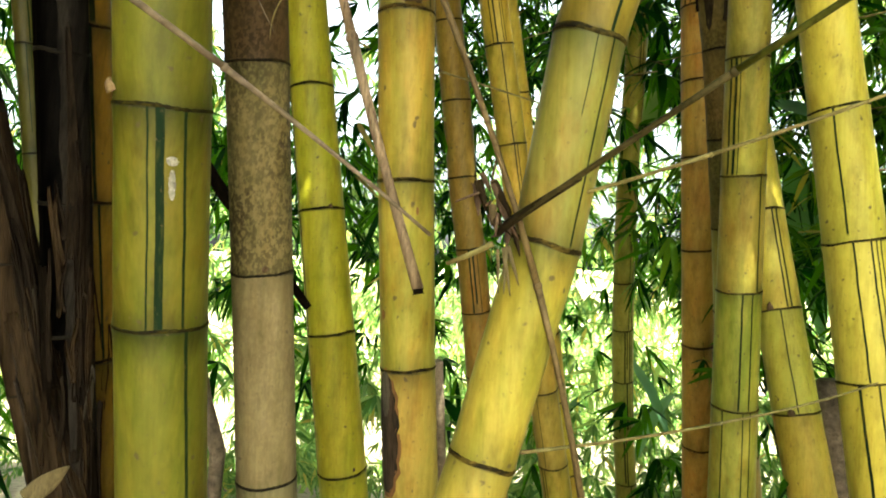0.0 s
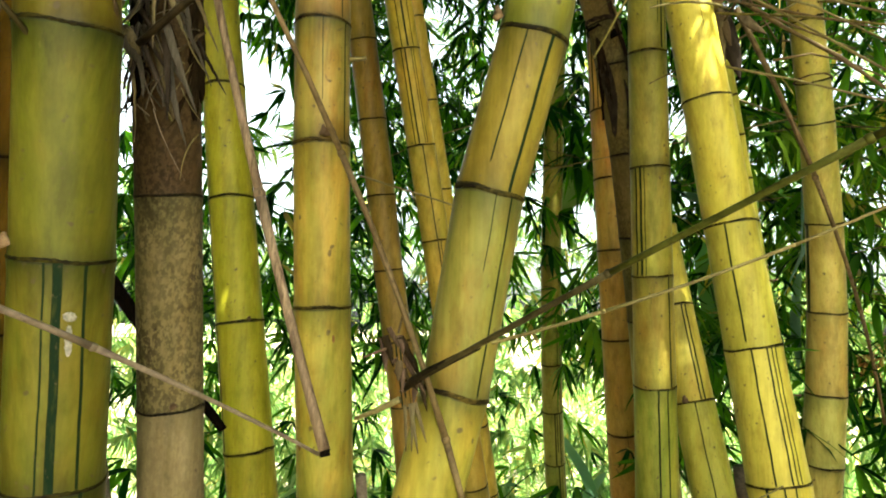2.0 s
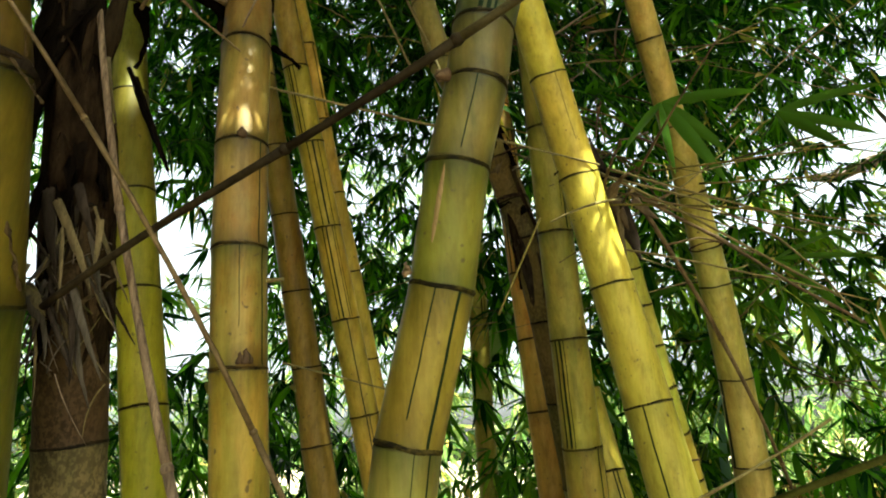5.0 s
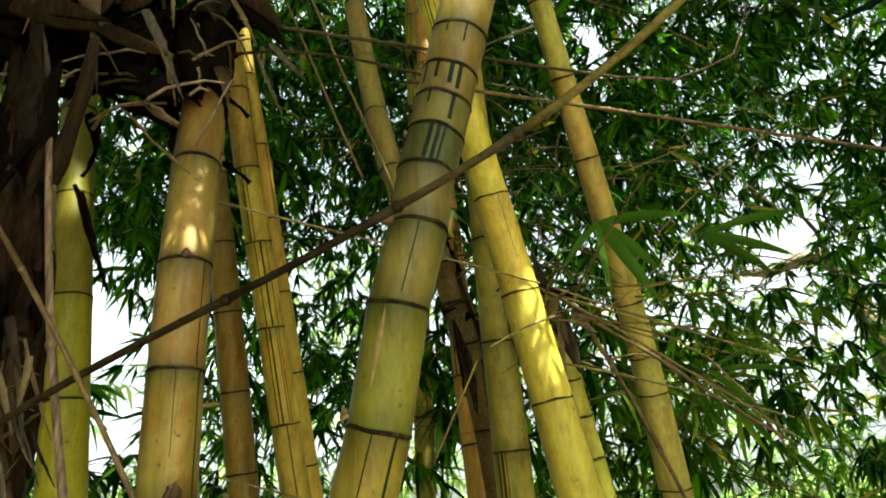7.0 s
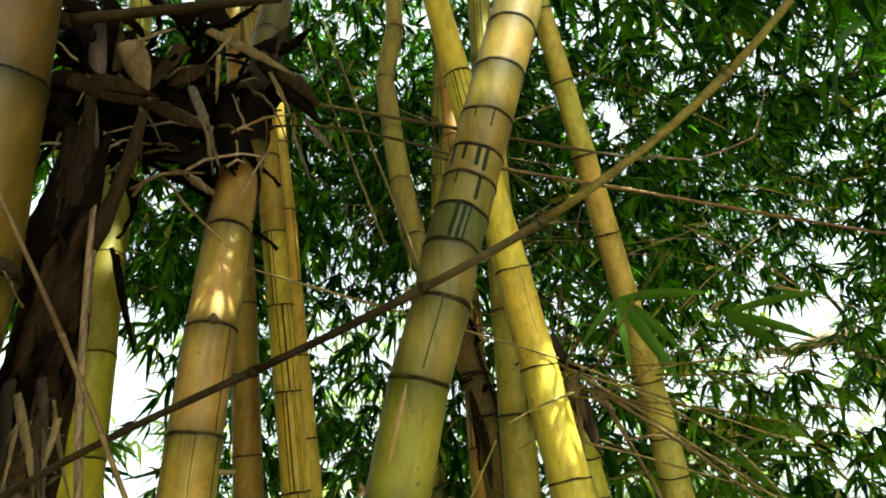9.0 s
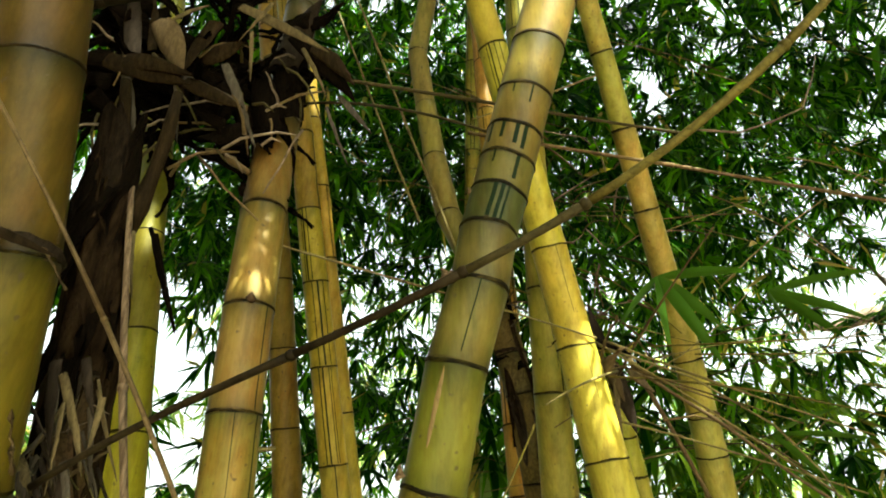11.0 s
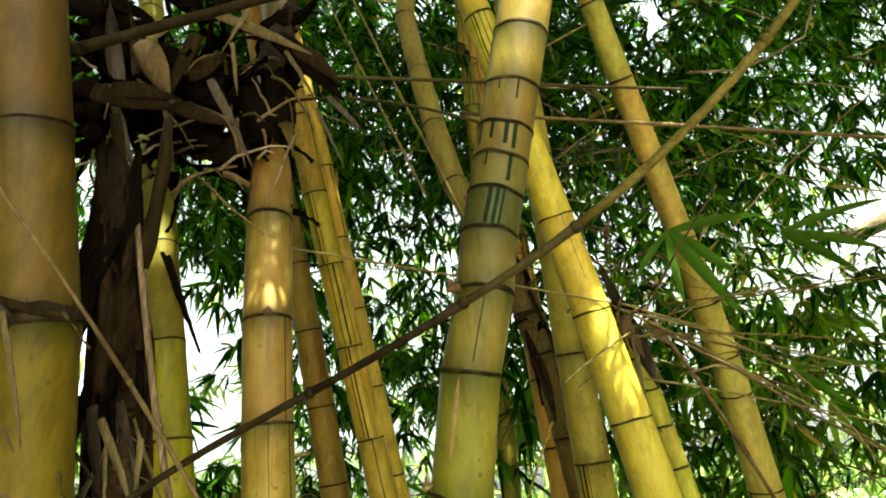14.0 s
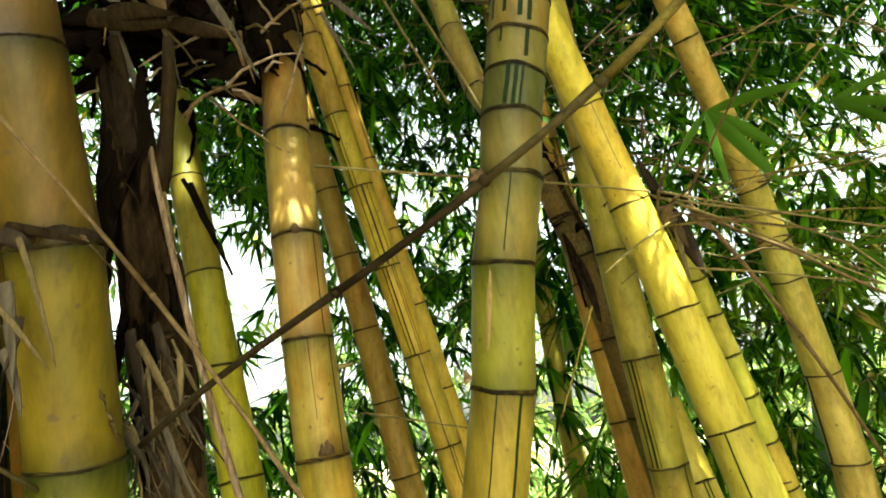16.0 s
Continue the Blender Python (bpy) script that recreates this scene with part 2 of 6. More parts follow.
# dead sheath taken near black to stand in for shade in the tangle
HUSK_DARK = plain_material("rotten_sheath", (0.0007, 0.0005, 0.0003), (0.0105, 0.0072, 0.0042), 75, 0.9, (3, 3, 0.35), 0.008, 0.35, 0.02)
TWIG = plain_material("olive_twig", (0.03, 0.025, 0.01), (0.075, 0.06, 0.023), 60, 0.6, spec=0.05)
DARK_TWIG = plain_material("dark_brown_twig", (0.008, 0.006, 0.003), (0.035, 0.026, 0.012), 60, 0.7, spec=0.04)
TWIG_GREEN = plain_material("green_olive_twig", (0.028, 0.030, 0.005), (0.10, 0.105, 0.018), 60, 0.6, spec=0.05)
TWIG_GREY = plain_material("grey_twig", (0.05, 0.036, 0.023), (0.26, 0.20, 0.135), 55, 0.8)
STICK = plain_material("split_dead_wood", (0.035, 0.02, 0.010), (0.30, 0.215, 0.13), 70, 0.8, (2.5, 2.5, 0.06), 0.004, 0.0)
STRAW = plain_material("straw_twig", (0.09, 0.072, 0.022), (0.23, 0.19, 0.068), 60, 0.7)
BROWN = plain_material("brown_twig", (0.05, 0.031, 0.011), (0.17, 0.12, 0.05), 45, 0.65)
# one leaf in three tones: darkened for shade, two paler for sunlight
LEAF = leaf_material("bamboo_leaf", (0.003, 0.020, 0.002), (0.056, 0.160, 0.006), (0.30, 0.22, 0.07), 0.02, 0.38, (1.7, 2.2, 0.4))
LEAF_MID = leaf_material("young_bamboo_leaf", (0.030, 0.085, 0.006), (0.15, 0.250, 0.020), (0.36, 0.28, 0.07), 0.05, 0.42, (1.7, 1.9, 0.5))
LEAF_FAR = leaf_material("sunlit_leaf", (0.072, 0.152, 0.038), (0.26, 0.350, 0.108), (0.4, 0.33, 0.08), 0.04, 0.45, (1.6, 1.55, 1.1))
DRY_LEAF = leaf_material("dry_leaf", (0.14, 0.06, 0.018), (0.36, 0.21, 0.075), (0.4, 0.3, 0.1), 0.2, 0.35, (1.5, 1.2, 0.7))
# lightened to stand in for a bluish sheen on the blades
BROAD = leaf_material("broad_leaf", (0.05, 0.13, 0.07), (0.11, 0.22, 0.11), (0.3, 0.3, 0.06), 0.02, 0.4)
# ground colour lightened to stand in for sun on it
SOIL = plain_material("leaf_litter", (0.28, 0.22, 0.14), (0.48, 0.40, 0.28), 9, 0.95, (1, 1, 1), 0.02)


# ---------------------------------------------------------------- helpers of this scene
def mesh_object(name, verts, faces, material, parent=None, smooth=True, uvs=None):
    me = bpy.data.meshes.new(name)
    me.from_pydata([tuple(map(float, v)) for v in verts], [], faces)
    me.materials.append(material)
    if smooth:
        me.shade_smooth()
    if uvs is not None:
        lay = me.uv_layers.new(name="uv")
        lay.data.foreach_set("uv", np.asarray(uvs, np.float32).ravel())
    ob = new(name, me)
    if parent:
        ob.parent = parent
    return ob


def tube_arrays(points, radii, seg=10, cap=True):
    """A bent round bar through points."""
    pts = np.array(points, float)
    rad = np.broadcast_to(np.asarray(radii, float), len(pts))
    tan = np.gradient(pts, axis=0)
    tan /= np.linalg.norm(tan, axis=1)[:, None]
    up = np.array([0.0, 0.0, 1.0]) if abs(tan[0][2]) < 0.9 else np.array([0.0, -1.0, 0.0])
    verts = []
    for p, t, r in zip(pts, tan, rad):
        a = np.cross(t, up)
        a /= np.linalg.norm(a)
        b = np.cross(a, t)
        for k in range(seg):
            w = 2 * math.pi * k / seg
            verts.append(p + r * (math.cos(w) * a + math.sin(w) * b))
    faces = []
    for i in range(len(pts) - 1):
        for k in range(seg):
            q = (k + 1) % seg
            faces.append((i * seg + k, i * seg + q, (i + 1) * seg + q, (i + 1) * seg + k))
    if cap:
        faces.append(tuple(range(seg))[::-1])
        faces.append(tuple(range((len(pts) - 1) * seg, len(pts) * seg)))
    return verts, faces


def part_tube(name, points, radii, material, parent=None, seg=10):
    v, f = tube_arrays(points, radii, seg)
    return mesh_object(name, v, f, material, parent)


def poly(c, u):
    return sum(k * u**i for i, k in enumerate(c))


ZC = 1.9
CAMERA_SPOT = (0.22, 0.08)     # about where the camera stands; stripes and marks are turned to face it


class Axis:
    """The middle line of a stem: x and y as curves of the height, straight beyond the span."""

    def __init__(self, xs, ys, lo, hi, bend=(9.0, 0.0)):
        self.xs, self.ys, self.lo, self.hi, self.bend = xs, ys, lo, hi, bend
        self.lengths, self.rings = [], []     # internodes with their span, and node rings

    def __call__(self, z):
        c = min(max(z, self.lo), self.hi)
        out = []
        for k in (self.xs, self.ys):
            back = 0.5 if z > self.hi else 0.02
            slope = (poly(k, c - ZC) - poly(k, c - ZC - back)) / back
            out.append(poly(k, c - ZC) + slope * (z - c))
        return Vector((out[0] + self.bend[1] * max(0.0, z - self.bend[0]), out[1], z))


def culm(label, xs, ys, rad, nodes, colour, green=0.3, rust=0.2, ring=0.6, stripes=0.4, special=None, skin=None,
         top=6.0, kinks=None, tints=None, swell=1.0, seg=36, step=None, ledge=0.13, skins=None, slot=None, category="bamboo", specks=None, bend=(9.0, 0.0), slim=1.0):
    """One bamboo stem: an Empty at its foot with every internode and every node ring as a part."""
    rng = random.Random(label)
    nodes = sorted(nodes)
    lo, hi = nodes[0], nodes[-1]
    axis = Axis(xs, ys, lo - 0.1, hi + 0.1, bend)
    gap = step or (hi - lo) / (len(nodes) - 1)
    named = {z: i for i, z in enumerate(sorted(nodes, reverse=True))}     # 0 is the highest ring
    below, above = [], []
    z = lo - gap
    while z > 0.06:
        below.append(z)
        z -= gap * rng.uniform(0.85, 1.0)
    z = hi + gap
    while z < top:
        above.append(z)
        z += gap * rng.uniform(0.95, 1.1)
    zs = [0.0] + below[::-1] + nodes + above
    foot = new("bamboo_culm", None)
    foot.empty_display_size = 0.1
    foot.location = axis(0.0)
    tagged(foot, label, category, "bamboo clump")
    inv = Matrix.Translation(-foot.location)
    pts = []
    for z in zs:
        p = axis(z)
        if kinks and z in named and named[z] in kinks:
            p.x += kinks[named[z]]
        elif z not in named:
            p.x += rng.uniform(-0.004, 0.004)
        pts.append(p)
    rr = lambda z: (slim if z > hi + 0.05 else 1.0) * max(0.012, rad[0] + rad[1] * (min(z, hi + 0.6) - ZC) - 0.006 * max(0, z - hi - 0.6))  # noqa: E731
    for i in range(len(zs) - 1):
        a, b = pts[i], pts[i + 1]
        ln = (b - a).length
        t = (b - a).normalized()
        side = t.cross(Vector((0, 1, 0))).normalized()       # +x side
        front = side.cross(t).normalized()
        if front.y > 0:
            front, side = -front, side
        if side.x < 0:
            side = -side
        near = 0.9 < a.z < 3.3
        sg = seg if near else 16
        q = min(1.0, ln / 0.12) / ln
        rows = [0, 0.004 * q, 0.009 * q, 0.016 * q, 0.03 * q, 0.35, 0.65, 1 - 0.03 * q, 1 - 0.016 * q, 1 - 0.008 * q, 1 - 0.002 * q]
        if slot and near:
            rows = [k / 22 for k in range(23)]
        verts, uv_of = [], []
        ra, rb = rr(a.z), rr(b.z)
        for v in rows:
            dist_lo, dist_hi = v * ln, (1 - v) * ln
            r = ra + (rb - ra) * v
            r *= 1 + swell * (0.022 * math.exp(-(dist_lo / 0.007) ** 2) + 0.03 * math.exp(-(dist_hi / 0.011) ** 2))
            p = a + (b - a) * v
            for k in range(sg + 1):
                w = 2 * math.pi * k / sg - math.pi
                if slot and 0 < k < sg:
                    w += radians(9) * noise.noise(Vector((k * 0.9, 14 * (a.z + v * ln), 2)))
                q = p + r * (math.sin(w) * side + math.cos(w) * front)
                verts.append(q)
                uv_of.append((k / sg, v))
        faces, uvs = [], []
        for j in range(len(rows) - 1):
            for k in range(sg):
                if slot and near and slot[0] < 360 * (k + 0.5) / sg - 180 < slot[1]:
                    continue
                f = (j * (sg + 1) + k, j * (sg + 1) + k + 1, (j + 1) * (sg + 1) + k + 1, (j + 1) * (sg + 1) + k)
                faces.append(f)
                uvs += [uv_of[x] for x in f]
        ob = mesh_object("internode", verts, faces, (skins or {}).get(named.get(zs[i + 1]), skin or SKIN), None, True, uvs)
        ob.parent = foot
        ob.matrix_parent_inverse = inv
        axis.lengths.append((a.z, b.z, ob))
        # near-black lining, painting the shade inside the hollow
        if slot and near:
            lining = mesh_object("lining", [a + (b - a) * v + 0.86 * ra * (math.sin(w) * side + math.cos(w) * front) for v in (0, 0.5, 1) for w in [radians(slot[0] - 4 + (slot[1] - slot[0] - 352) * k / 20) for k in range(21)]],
                                 [(j * 21 + k, j * 21 + k + 1, j * 21 + k + 22, j * 21 + k + 21) for j in range(2) for k in range(20)], HOLLOW_SHADE)
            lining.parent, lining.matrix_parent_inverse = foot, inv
        key = named.get(zs[i + 1])
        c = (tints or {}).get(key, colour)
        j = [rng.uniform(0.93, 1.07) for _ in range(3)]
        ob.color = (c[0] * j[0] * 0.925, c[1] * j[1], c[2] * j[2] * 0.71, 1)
        ob["wear"] = (green * rng.uniform(0.4, 1.3), rust * rng.uniform(0.3, 1.4), ring * rng.uniform(0.7, 1.2) * min(1.0, ln / 0.10))
        ob["size"] = (ln, rng.random(), (specks or {}).get(key, 0.6))
        face = math.degrees(math.atan2(CAMERA_SPOT[0] - a.x, a.y - CAMERA_SPOT[1]))
        given = (special or {}).get(key)
        if given is None:
            given = []
            if rng.random() < stripes:
                at = rng.uniform(-70, 70)
                for _ in range(rng.randint(1, 4)):
                    given.append((at, rng.uniform(0.6, 2.2), rng.choice((0.0, 0.0, 0.0, rng.uniform(0, 0.5)))))
                    at += rng.uniform(7, 26)
        given = list(given)[:4] + [(999, 0, 0)] * (4 - len(given))
        for name, s in zip(("sa", "sb", "sc", "sd"), given):
            s = tuple(s) + (0.0,) * (3 - len(s))
            ob[name] = ((s[0] + face) / 360 + 0.5 if s[0] < 900 else 9.0, 2.1 * s[1] / 360, s[2])
    for i in range(1, len(zs) - 1):
        t = (pts[i + 1] - pts[i - 1]).normalized()
        side = t.cross(Vector((0, 1, 0))).normalized()
        front = side.cross(t).normalized()
        r = rr(zs[i])
        sg = 32 if 0.9 < zs[i] < 3.3 else 14
        verts, faces = [], []
        prof = [(-0.0032, 1.0), (-0.0024, 1.026), (-0.0012, 1.038), (0.0006, 1.036), (0.0016, 1.022), (0.0030, 1.008)]
        for h, s in prof:
            for k in range(sg):
                w = 2 * math.pi * k / sg
                wob = 0.0016 * math.sin(2 * w + i) + 0.0007 * math.sin(5 * w + 2 * i) + rng.uniform(-0.0003, 0.0003)
                verts.append(pts[i] + t * (h + wob) + r * s * (math.sin(w) * side + math.cos(w) * front))
        for j in range(len(prof) - 1):
            for k in range(sg):
                q = (k + 1) % sg
                if slot and slot[0] < (360 * (k + 0.5) / sg + 180) % 360 - 180 < slot[1]:
                    continue
                faces.append((j * sg + k, j * sg + q, (j + 1) * sg + q, (j + 1) * sg + k))
        ob = mesh_object("node_ring", verts, faces, RING)
        c = (tints or {}).get(named.get(zs[i]), colour)
        ob.color = (c[0] * ledge, c[1] * ledge, c[2] * ledge * 0.7, 1)
        ob.parent = foot
        ob.matrix_parent_inverse = inv
        axis.rings.append((zs[i], ob))
    axis.foot = foot
    return axis


# ---------------------------------------------------------------- ground
def land(_, y):
    """Height of the ground: level round the clump, with an added drop behind that brings sunlit ground into the
    camera's low view.
    """
    t = min(1.0, max(0.0, (y - 4.2) / 4.5))
    return -2.9 * t * t * (3 - 2 * t)


def ground():
    bm = bmesh.new()
    bmesh.ops.create_grid(bm, x_segments=120, y_segments=120, size=60)
    for v in bm.verts:
        d = math.hypot(v.co.x, v.co.y - 1.5)
        v.co.x *= 1 + 60 * (d / 60) ** 4
        v.co.y *= 1 + 60 * (d / 60) ** 4
        v.co.z = land(v.co.x, v.co.y) - 0.02 + 0.05 * noise.noise(v.co * 0.7) * min(1, d / 3) * (1 if d < 30 else 0)
    me = bpy.data.meshes.new("ground")
    bm.to_mesh(me)
    bm.free()
    me.materials.append(SOIL)
    tagged(new("ground", me), "leaf litter and earth, coloured pale as if sunlit", "ground", "", "structure")


ground()

# ---------------------------------------------------------------- the clump
AX = {}
# tints: colours of single internodes, darker towards the top on several stems
AX["A"] = culm("thick yellow-green bamboo culm with dark green stripes", (-0.198, 0.056, -0.045, -0.085), (0.796, -0.24, -0.074), (0.0514, -0.0031),
     (2.403, 2.175, 1.935, 1.694, 1.444), (0.118, 0.098, 0.016), 0.5, 0.4, 1.0, 0.3,
     {0: [], 1: [], 2: [], 3: [(-16, 0.8), (-2, 2.6), (27, 1.1)], 4: [(32, 1.3)]}, tints={None: (0.072, 0.042, 0.013), 0: (0.09, 0.053, 0.0125), 1: (0.125, 0.092, 0.013), 2: (0.112, 0.09, 0.0135)}, ledge=0.3, bend=(2.12, -0.022))
AX["B"] = culm("brown dead bamboo culm with mottled dull skin", (-0.181, 0.011, 0.06), (1.008, -0.251, -0.173), (0.0451, 0.0008),
     (2.11, 1.805, 1.504, 1.19), (0.165, 0.11, 0.068), 0.0, 0.0, 0.5, 0.0, skin=MATT, top=2.5, skins={None: BARK}, tints={0: (0.075, 0.045, 0.025), 1: (0.165, 0.112, 0.068), 2: (0.20, 0.14, 0.092), 3: (0.21, 0.15, 0.10), None: (0.06, 0.036, 0.02)}, specks={0: 1.0, 1: 1.0, 2: 0.2, 3: 0.12}, bend=(2.2, -0.02), slim=0.68)
AX["C"] = culm("smooth green-yellow bamboo culm", (-0.243, -0.131, -0.009), (1.472, -0.011, 0.042), (0.0463, -0.0068),
     (2.365, 2.136, 1.89, 1.631, 1.371, 1.075), (0.335, 0.288, 0.033), 0.25, 0.1, 0.2, 0.3, {1: [], 2: [(-75, 1.5)], 3: [(-70, 2.0)], 4: [(-75, 1.2)], 5: []}, tints={None: (0.20, 0.165, 0.03), 0: (0.27, 0.228, 0.032)})
AX["D"] = culm("orange-tan bamboo culm with grey-green node bands", (0.021, -0.031, 0.011, -0.008), (1.094, -0.079, 0.104, 0.092), (0.043, -0.0002),
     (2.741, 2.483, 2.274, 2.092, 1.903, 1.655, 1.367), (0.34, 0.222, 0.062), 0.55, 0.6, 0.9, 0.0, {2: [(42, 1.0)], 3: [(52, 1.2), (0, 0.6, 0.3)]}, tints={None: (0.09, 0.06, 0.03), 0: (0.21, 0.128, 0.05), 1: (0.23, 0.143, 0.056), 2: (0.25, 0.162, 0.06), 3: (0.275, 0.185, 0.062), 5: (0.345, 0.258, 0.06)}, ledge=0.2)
AX["E1"] = culm("slender brown-orange bamboo culm", (0.024, -0.136, -0.007), (2.284, -0.148, -0.031), (0.049, -0.0045),
     (2.821, 2.584, 2.325, 2.074), (0.235, 0.142, 0.04), 0.15, 0.6, 0.3, 0.2)
AX["E2"] = culm("slender yellow bamboo culm with thin dark stripes", (0.192, -0.184, -0.002), (2.071, -0.184, -0.023), (0.0431, -0.0036),
     (2.957, 2.72, 2.459, 2.18, 1.899), (0.40, 0.275, 0.055), 0.3, 0.4, 0.5, 1.0, {1: [(-20, 1.2), (5, 2.2), (30, 1.2)], 2: [(-25, 1.4), (-8, 1.8), (18, 1.0), (28, 1.0)], 3: [(5, 1.3)], 4: [(8, 1.2), (20, 1.0)]}, tints={None: (0.30, 0.20, 0.05)})
AX["E3"] = culm("thin tan bamboo culm behind its neighbour", (0.24, -0.184), (2.2, -0.18), (0.032, -0.003),
     (2.87, 2.62, 2.36, 2.08, 1.81), (0.42, 0.28, 0.06), 0.15, 0.4, 0.3, 0.5)
AX["F"] = culm("leaning yellow bamboo culm with crowded upper nodes", (0.293, 0.201, 0.033, 0.052, -0.056), (0.801, -0.125, -0.025, 0.049, -0.101), (0.0379, 0.0022),
     (2.65, 2.567, 2.481, 2.417, 2.371, 2.322, 2.268, 2.191, 2.086, 1.941, 1.772, 1.557, 1.324), (0.40, 0.32, 0.06), 0.4, 0.6, 1.0, 0.3,
     {0: [], 1: [], 2: [(25, 1.2, 0.5), (-14, 1.0, 0.7)], 3: [(-46, 2.2, 0.3), (-16, 2.0, 0.4), (14, 2.4, 0.25), (32, 2.4, 0.15)], 4: [(30, 2.2, 0.2), (-20, 1.4, 0.6)], 5: [(-2, 2.3), (13, 2.1), (25, 1.4)],
      6: [], 7: [(6, 0.8, 0.1)], 8: [], 9: [(-10, 0.9, 0.15), (33, 1.6)], 10: [(38, 1.1), (10, 0.6, 0.6)], 11: [], 12: []},
     kinks={10: -0.006, 11: 0.004, 9: 0.004, 8: -0.002, 7: 0.003, 6: -0.002}, step=0.2, swell=0.45, ledge=0.22,
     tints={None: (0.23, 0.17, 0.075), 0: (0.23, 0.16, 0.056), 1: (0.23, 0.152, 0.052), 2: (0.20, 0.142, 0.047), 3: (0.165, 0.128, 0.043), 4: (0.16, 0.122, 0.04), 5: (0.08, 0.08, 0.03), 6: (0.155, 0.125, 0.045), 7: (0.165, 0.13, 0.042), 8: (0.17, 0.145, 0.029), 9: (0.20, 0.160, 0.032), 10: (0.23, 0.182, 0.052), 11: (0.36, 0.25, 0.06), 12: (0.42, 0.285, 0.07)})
AX["H"] = culm("thin green-yellow bamboo culm standing further back", (0.701, -0.039, 0.028), (2.958, -0.255, -0.028), (0.0448, -0.0031),
     (2.35, 2.14, 1.929, 1.699, 1.486, 1.273, 1.034, 0.767), (0.30, 0.25, 0.065), 0.6, 0.3, 0.5, 0.9, seg=24)
AX["I"] = culm("orange-brown bamboo culm with a dark bud", (0.752, -0.064, 0.026), (2.135, -0.063, 0.095), (0.046, -0.0027),
     (2.341, 2.116, 1.889, 1.61, 1.318, 0.99), (0.42, 0.225, 0.068), 0.2, 0.6, 0.5, 0.5)
AX["J"] = culm("olive bamboo culm with dark green stripes", (0.723, -0.063, -0.019), (1.669, -0.173, -0.054), (0.0474, -0.0071),
     (2.298, 2.031, 1.77, 1.501, 1.221), (0.29, 0.232, 0.056), 0.6, 0.4, 0.9, 0.5,
     {0: [], 1: [(-46, 1.8), (-30, 2.0), (-18, 0.8)], 2: [(48, 1.5)], 3: [(8, 1.4), (34, 1.2)], 4: [(-30, 1.0), (20, 0.9), (40, 1.0)]}, tints={0: (0.33, 0.245, 0.07)}, ledge=0.22)
AX["K"] = culm("tan-yellow bamboo culm cut off at the top", (0.807, -0.150), (1.87, 0.095, -0.041), (0.0518, -0.0018),
     (1.702, 1.456, 1.21), (0.44, 0.33, 0.075), 0.2, 0.3, 0.4, 0.6, {0: [(24, 1.3), (36, 1.4)], 1: [(6, 1.0)]}, top=1.95, step=0.22)
AX["L"] = culm("bright yellow bamboo culm leaning over its neighbours", (0.758, -0.183, -0.078), (1.346, -0.06, -0.154), (0.0471, -0.0122),
     (2.76, 2.53, 2.316, 2.085, 1.842, 1.605, 1.362), (0.45, 0.355, 0.075), 0.15, 0.2, 0.3, 0.3,
     {1: [(20, 0.6, 0.3)], 2: [(24, 0.5, 0.5)], 3: [], 4: [(-12, 1.2, 0.05)], 5: [(-4, 1.1), (26, 1.1), (36, 0.9), (45, 0.9)], 6: [(-20, 1.4), (10, 1.1), (30, 1.0)]}, tints={3: (0.39, 0.315, 0.066), 4: (0.38, 0.31, 0.066)})
AX["M"] = culm("yellow-orange bamboo culm among leaf sprays", (1.227, -0.118, -0.151, -0.033), (1.798, -0.2, -0.105, -0.095), (0.0451, -0.0114),
     (2.8, 2.6, 2.428, 2.284, 2.182, 1.93, 1.698, 1.481), (0.38, 0.295, 0.10), 0.35, 0.4, 0.5, 0.2, {5: [(-62, 4.0)], 4: []})
# two stems joined and bent to fit the camera's view, join hidden by F
AX["I2"] = culm("dark brown dead bamboo culm, olive higher up", (0.7555, -0.1645, -0.0078, -0.1392, 0.0703), (1.8934, -0.2486, 0.0218, 0.244, -0.1078), (0.0474, -0.006),
     (3.682, 3.449, 3.2, 2.95, 2.72, 2.60, 2.47, 2.355, 2.12, 1.9), (0.15, 0.10, 0.045), 0.1, 0.3, 0.6, 0.0, skin=MATT, step=0.23, kinks={0: -0.022, 1: 0.006, 2: -0.012, 3: -0.042, 4: -0.012},
     tints={None: (0.24, 0.19, 0.075), 0: (0.24, 0.19, 0.075), 1: (0.24, 0.19, 0.075), 2: (0.23, 0.18, 0.07), 3: (0.22, 0.17, 0.065), 4: (0.20, 0.15, 0.06)}, skins={k: SKIN for k in (None, 0, 1, 2, 3, 4)})
AX["R"] = culm("thin yellow-green bamboo culm with close nodes", (0.945, -0.24), (1.64, -0.209), (0.0272, -0.0024),
     (2.27, 2.19, 2.10, 2.0, 1.9, 1.79, 1.68, 1.57), (0.40, 0.33, 0.07), 0.4, 0.3, 0.3, 0.2, top=2.45, seg=24)
AX["A0"] = culm("dull orange bamboo culm with dark stripes", (-0.463, 0.056), (1.052, -0.226), (0.0329, -0.0026),
     (2.13, 1.866, 1.604, 1.345), (0.20, 0.112, 0.022), 0.2, 0.35, 0.9, 0.3, {0: [(10, 3.5)], 1: [(-30, 1.4), (5, 2.2)], 2: [(-30, 1.6), (15, 1.8)]})
# the black here stands in for shade on the stem and in its hollow
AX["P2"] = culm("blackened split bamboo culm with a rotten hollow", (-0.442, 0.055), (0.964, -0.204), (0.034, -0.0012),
     (1.80, 1.592, 1.398, 1.2), (0.007, 0.006, 0.005), 0.0, 0.0, 0.3, 0.0, skin=DARK_BARK, slot=(-48, 30))
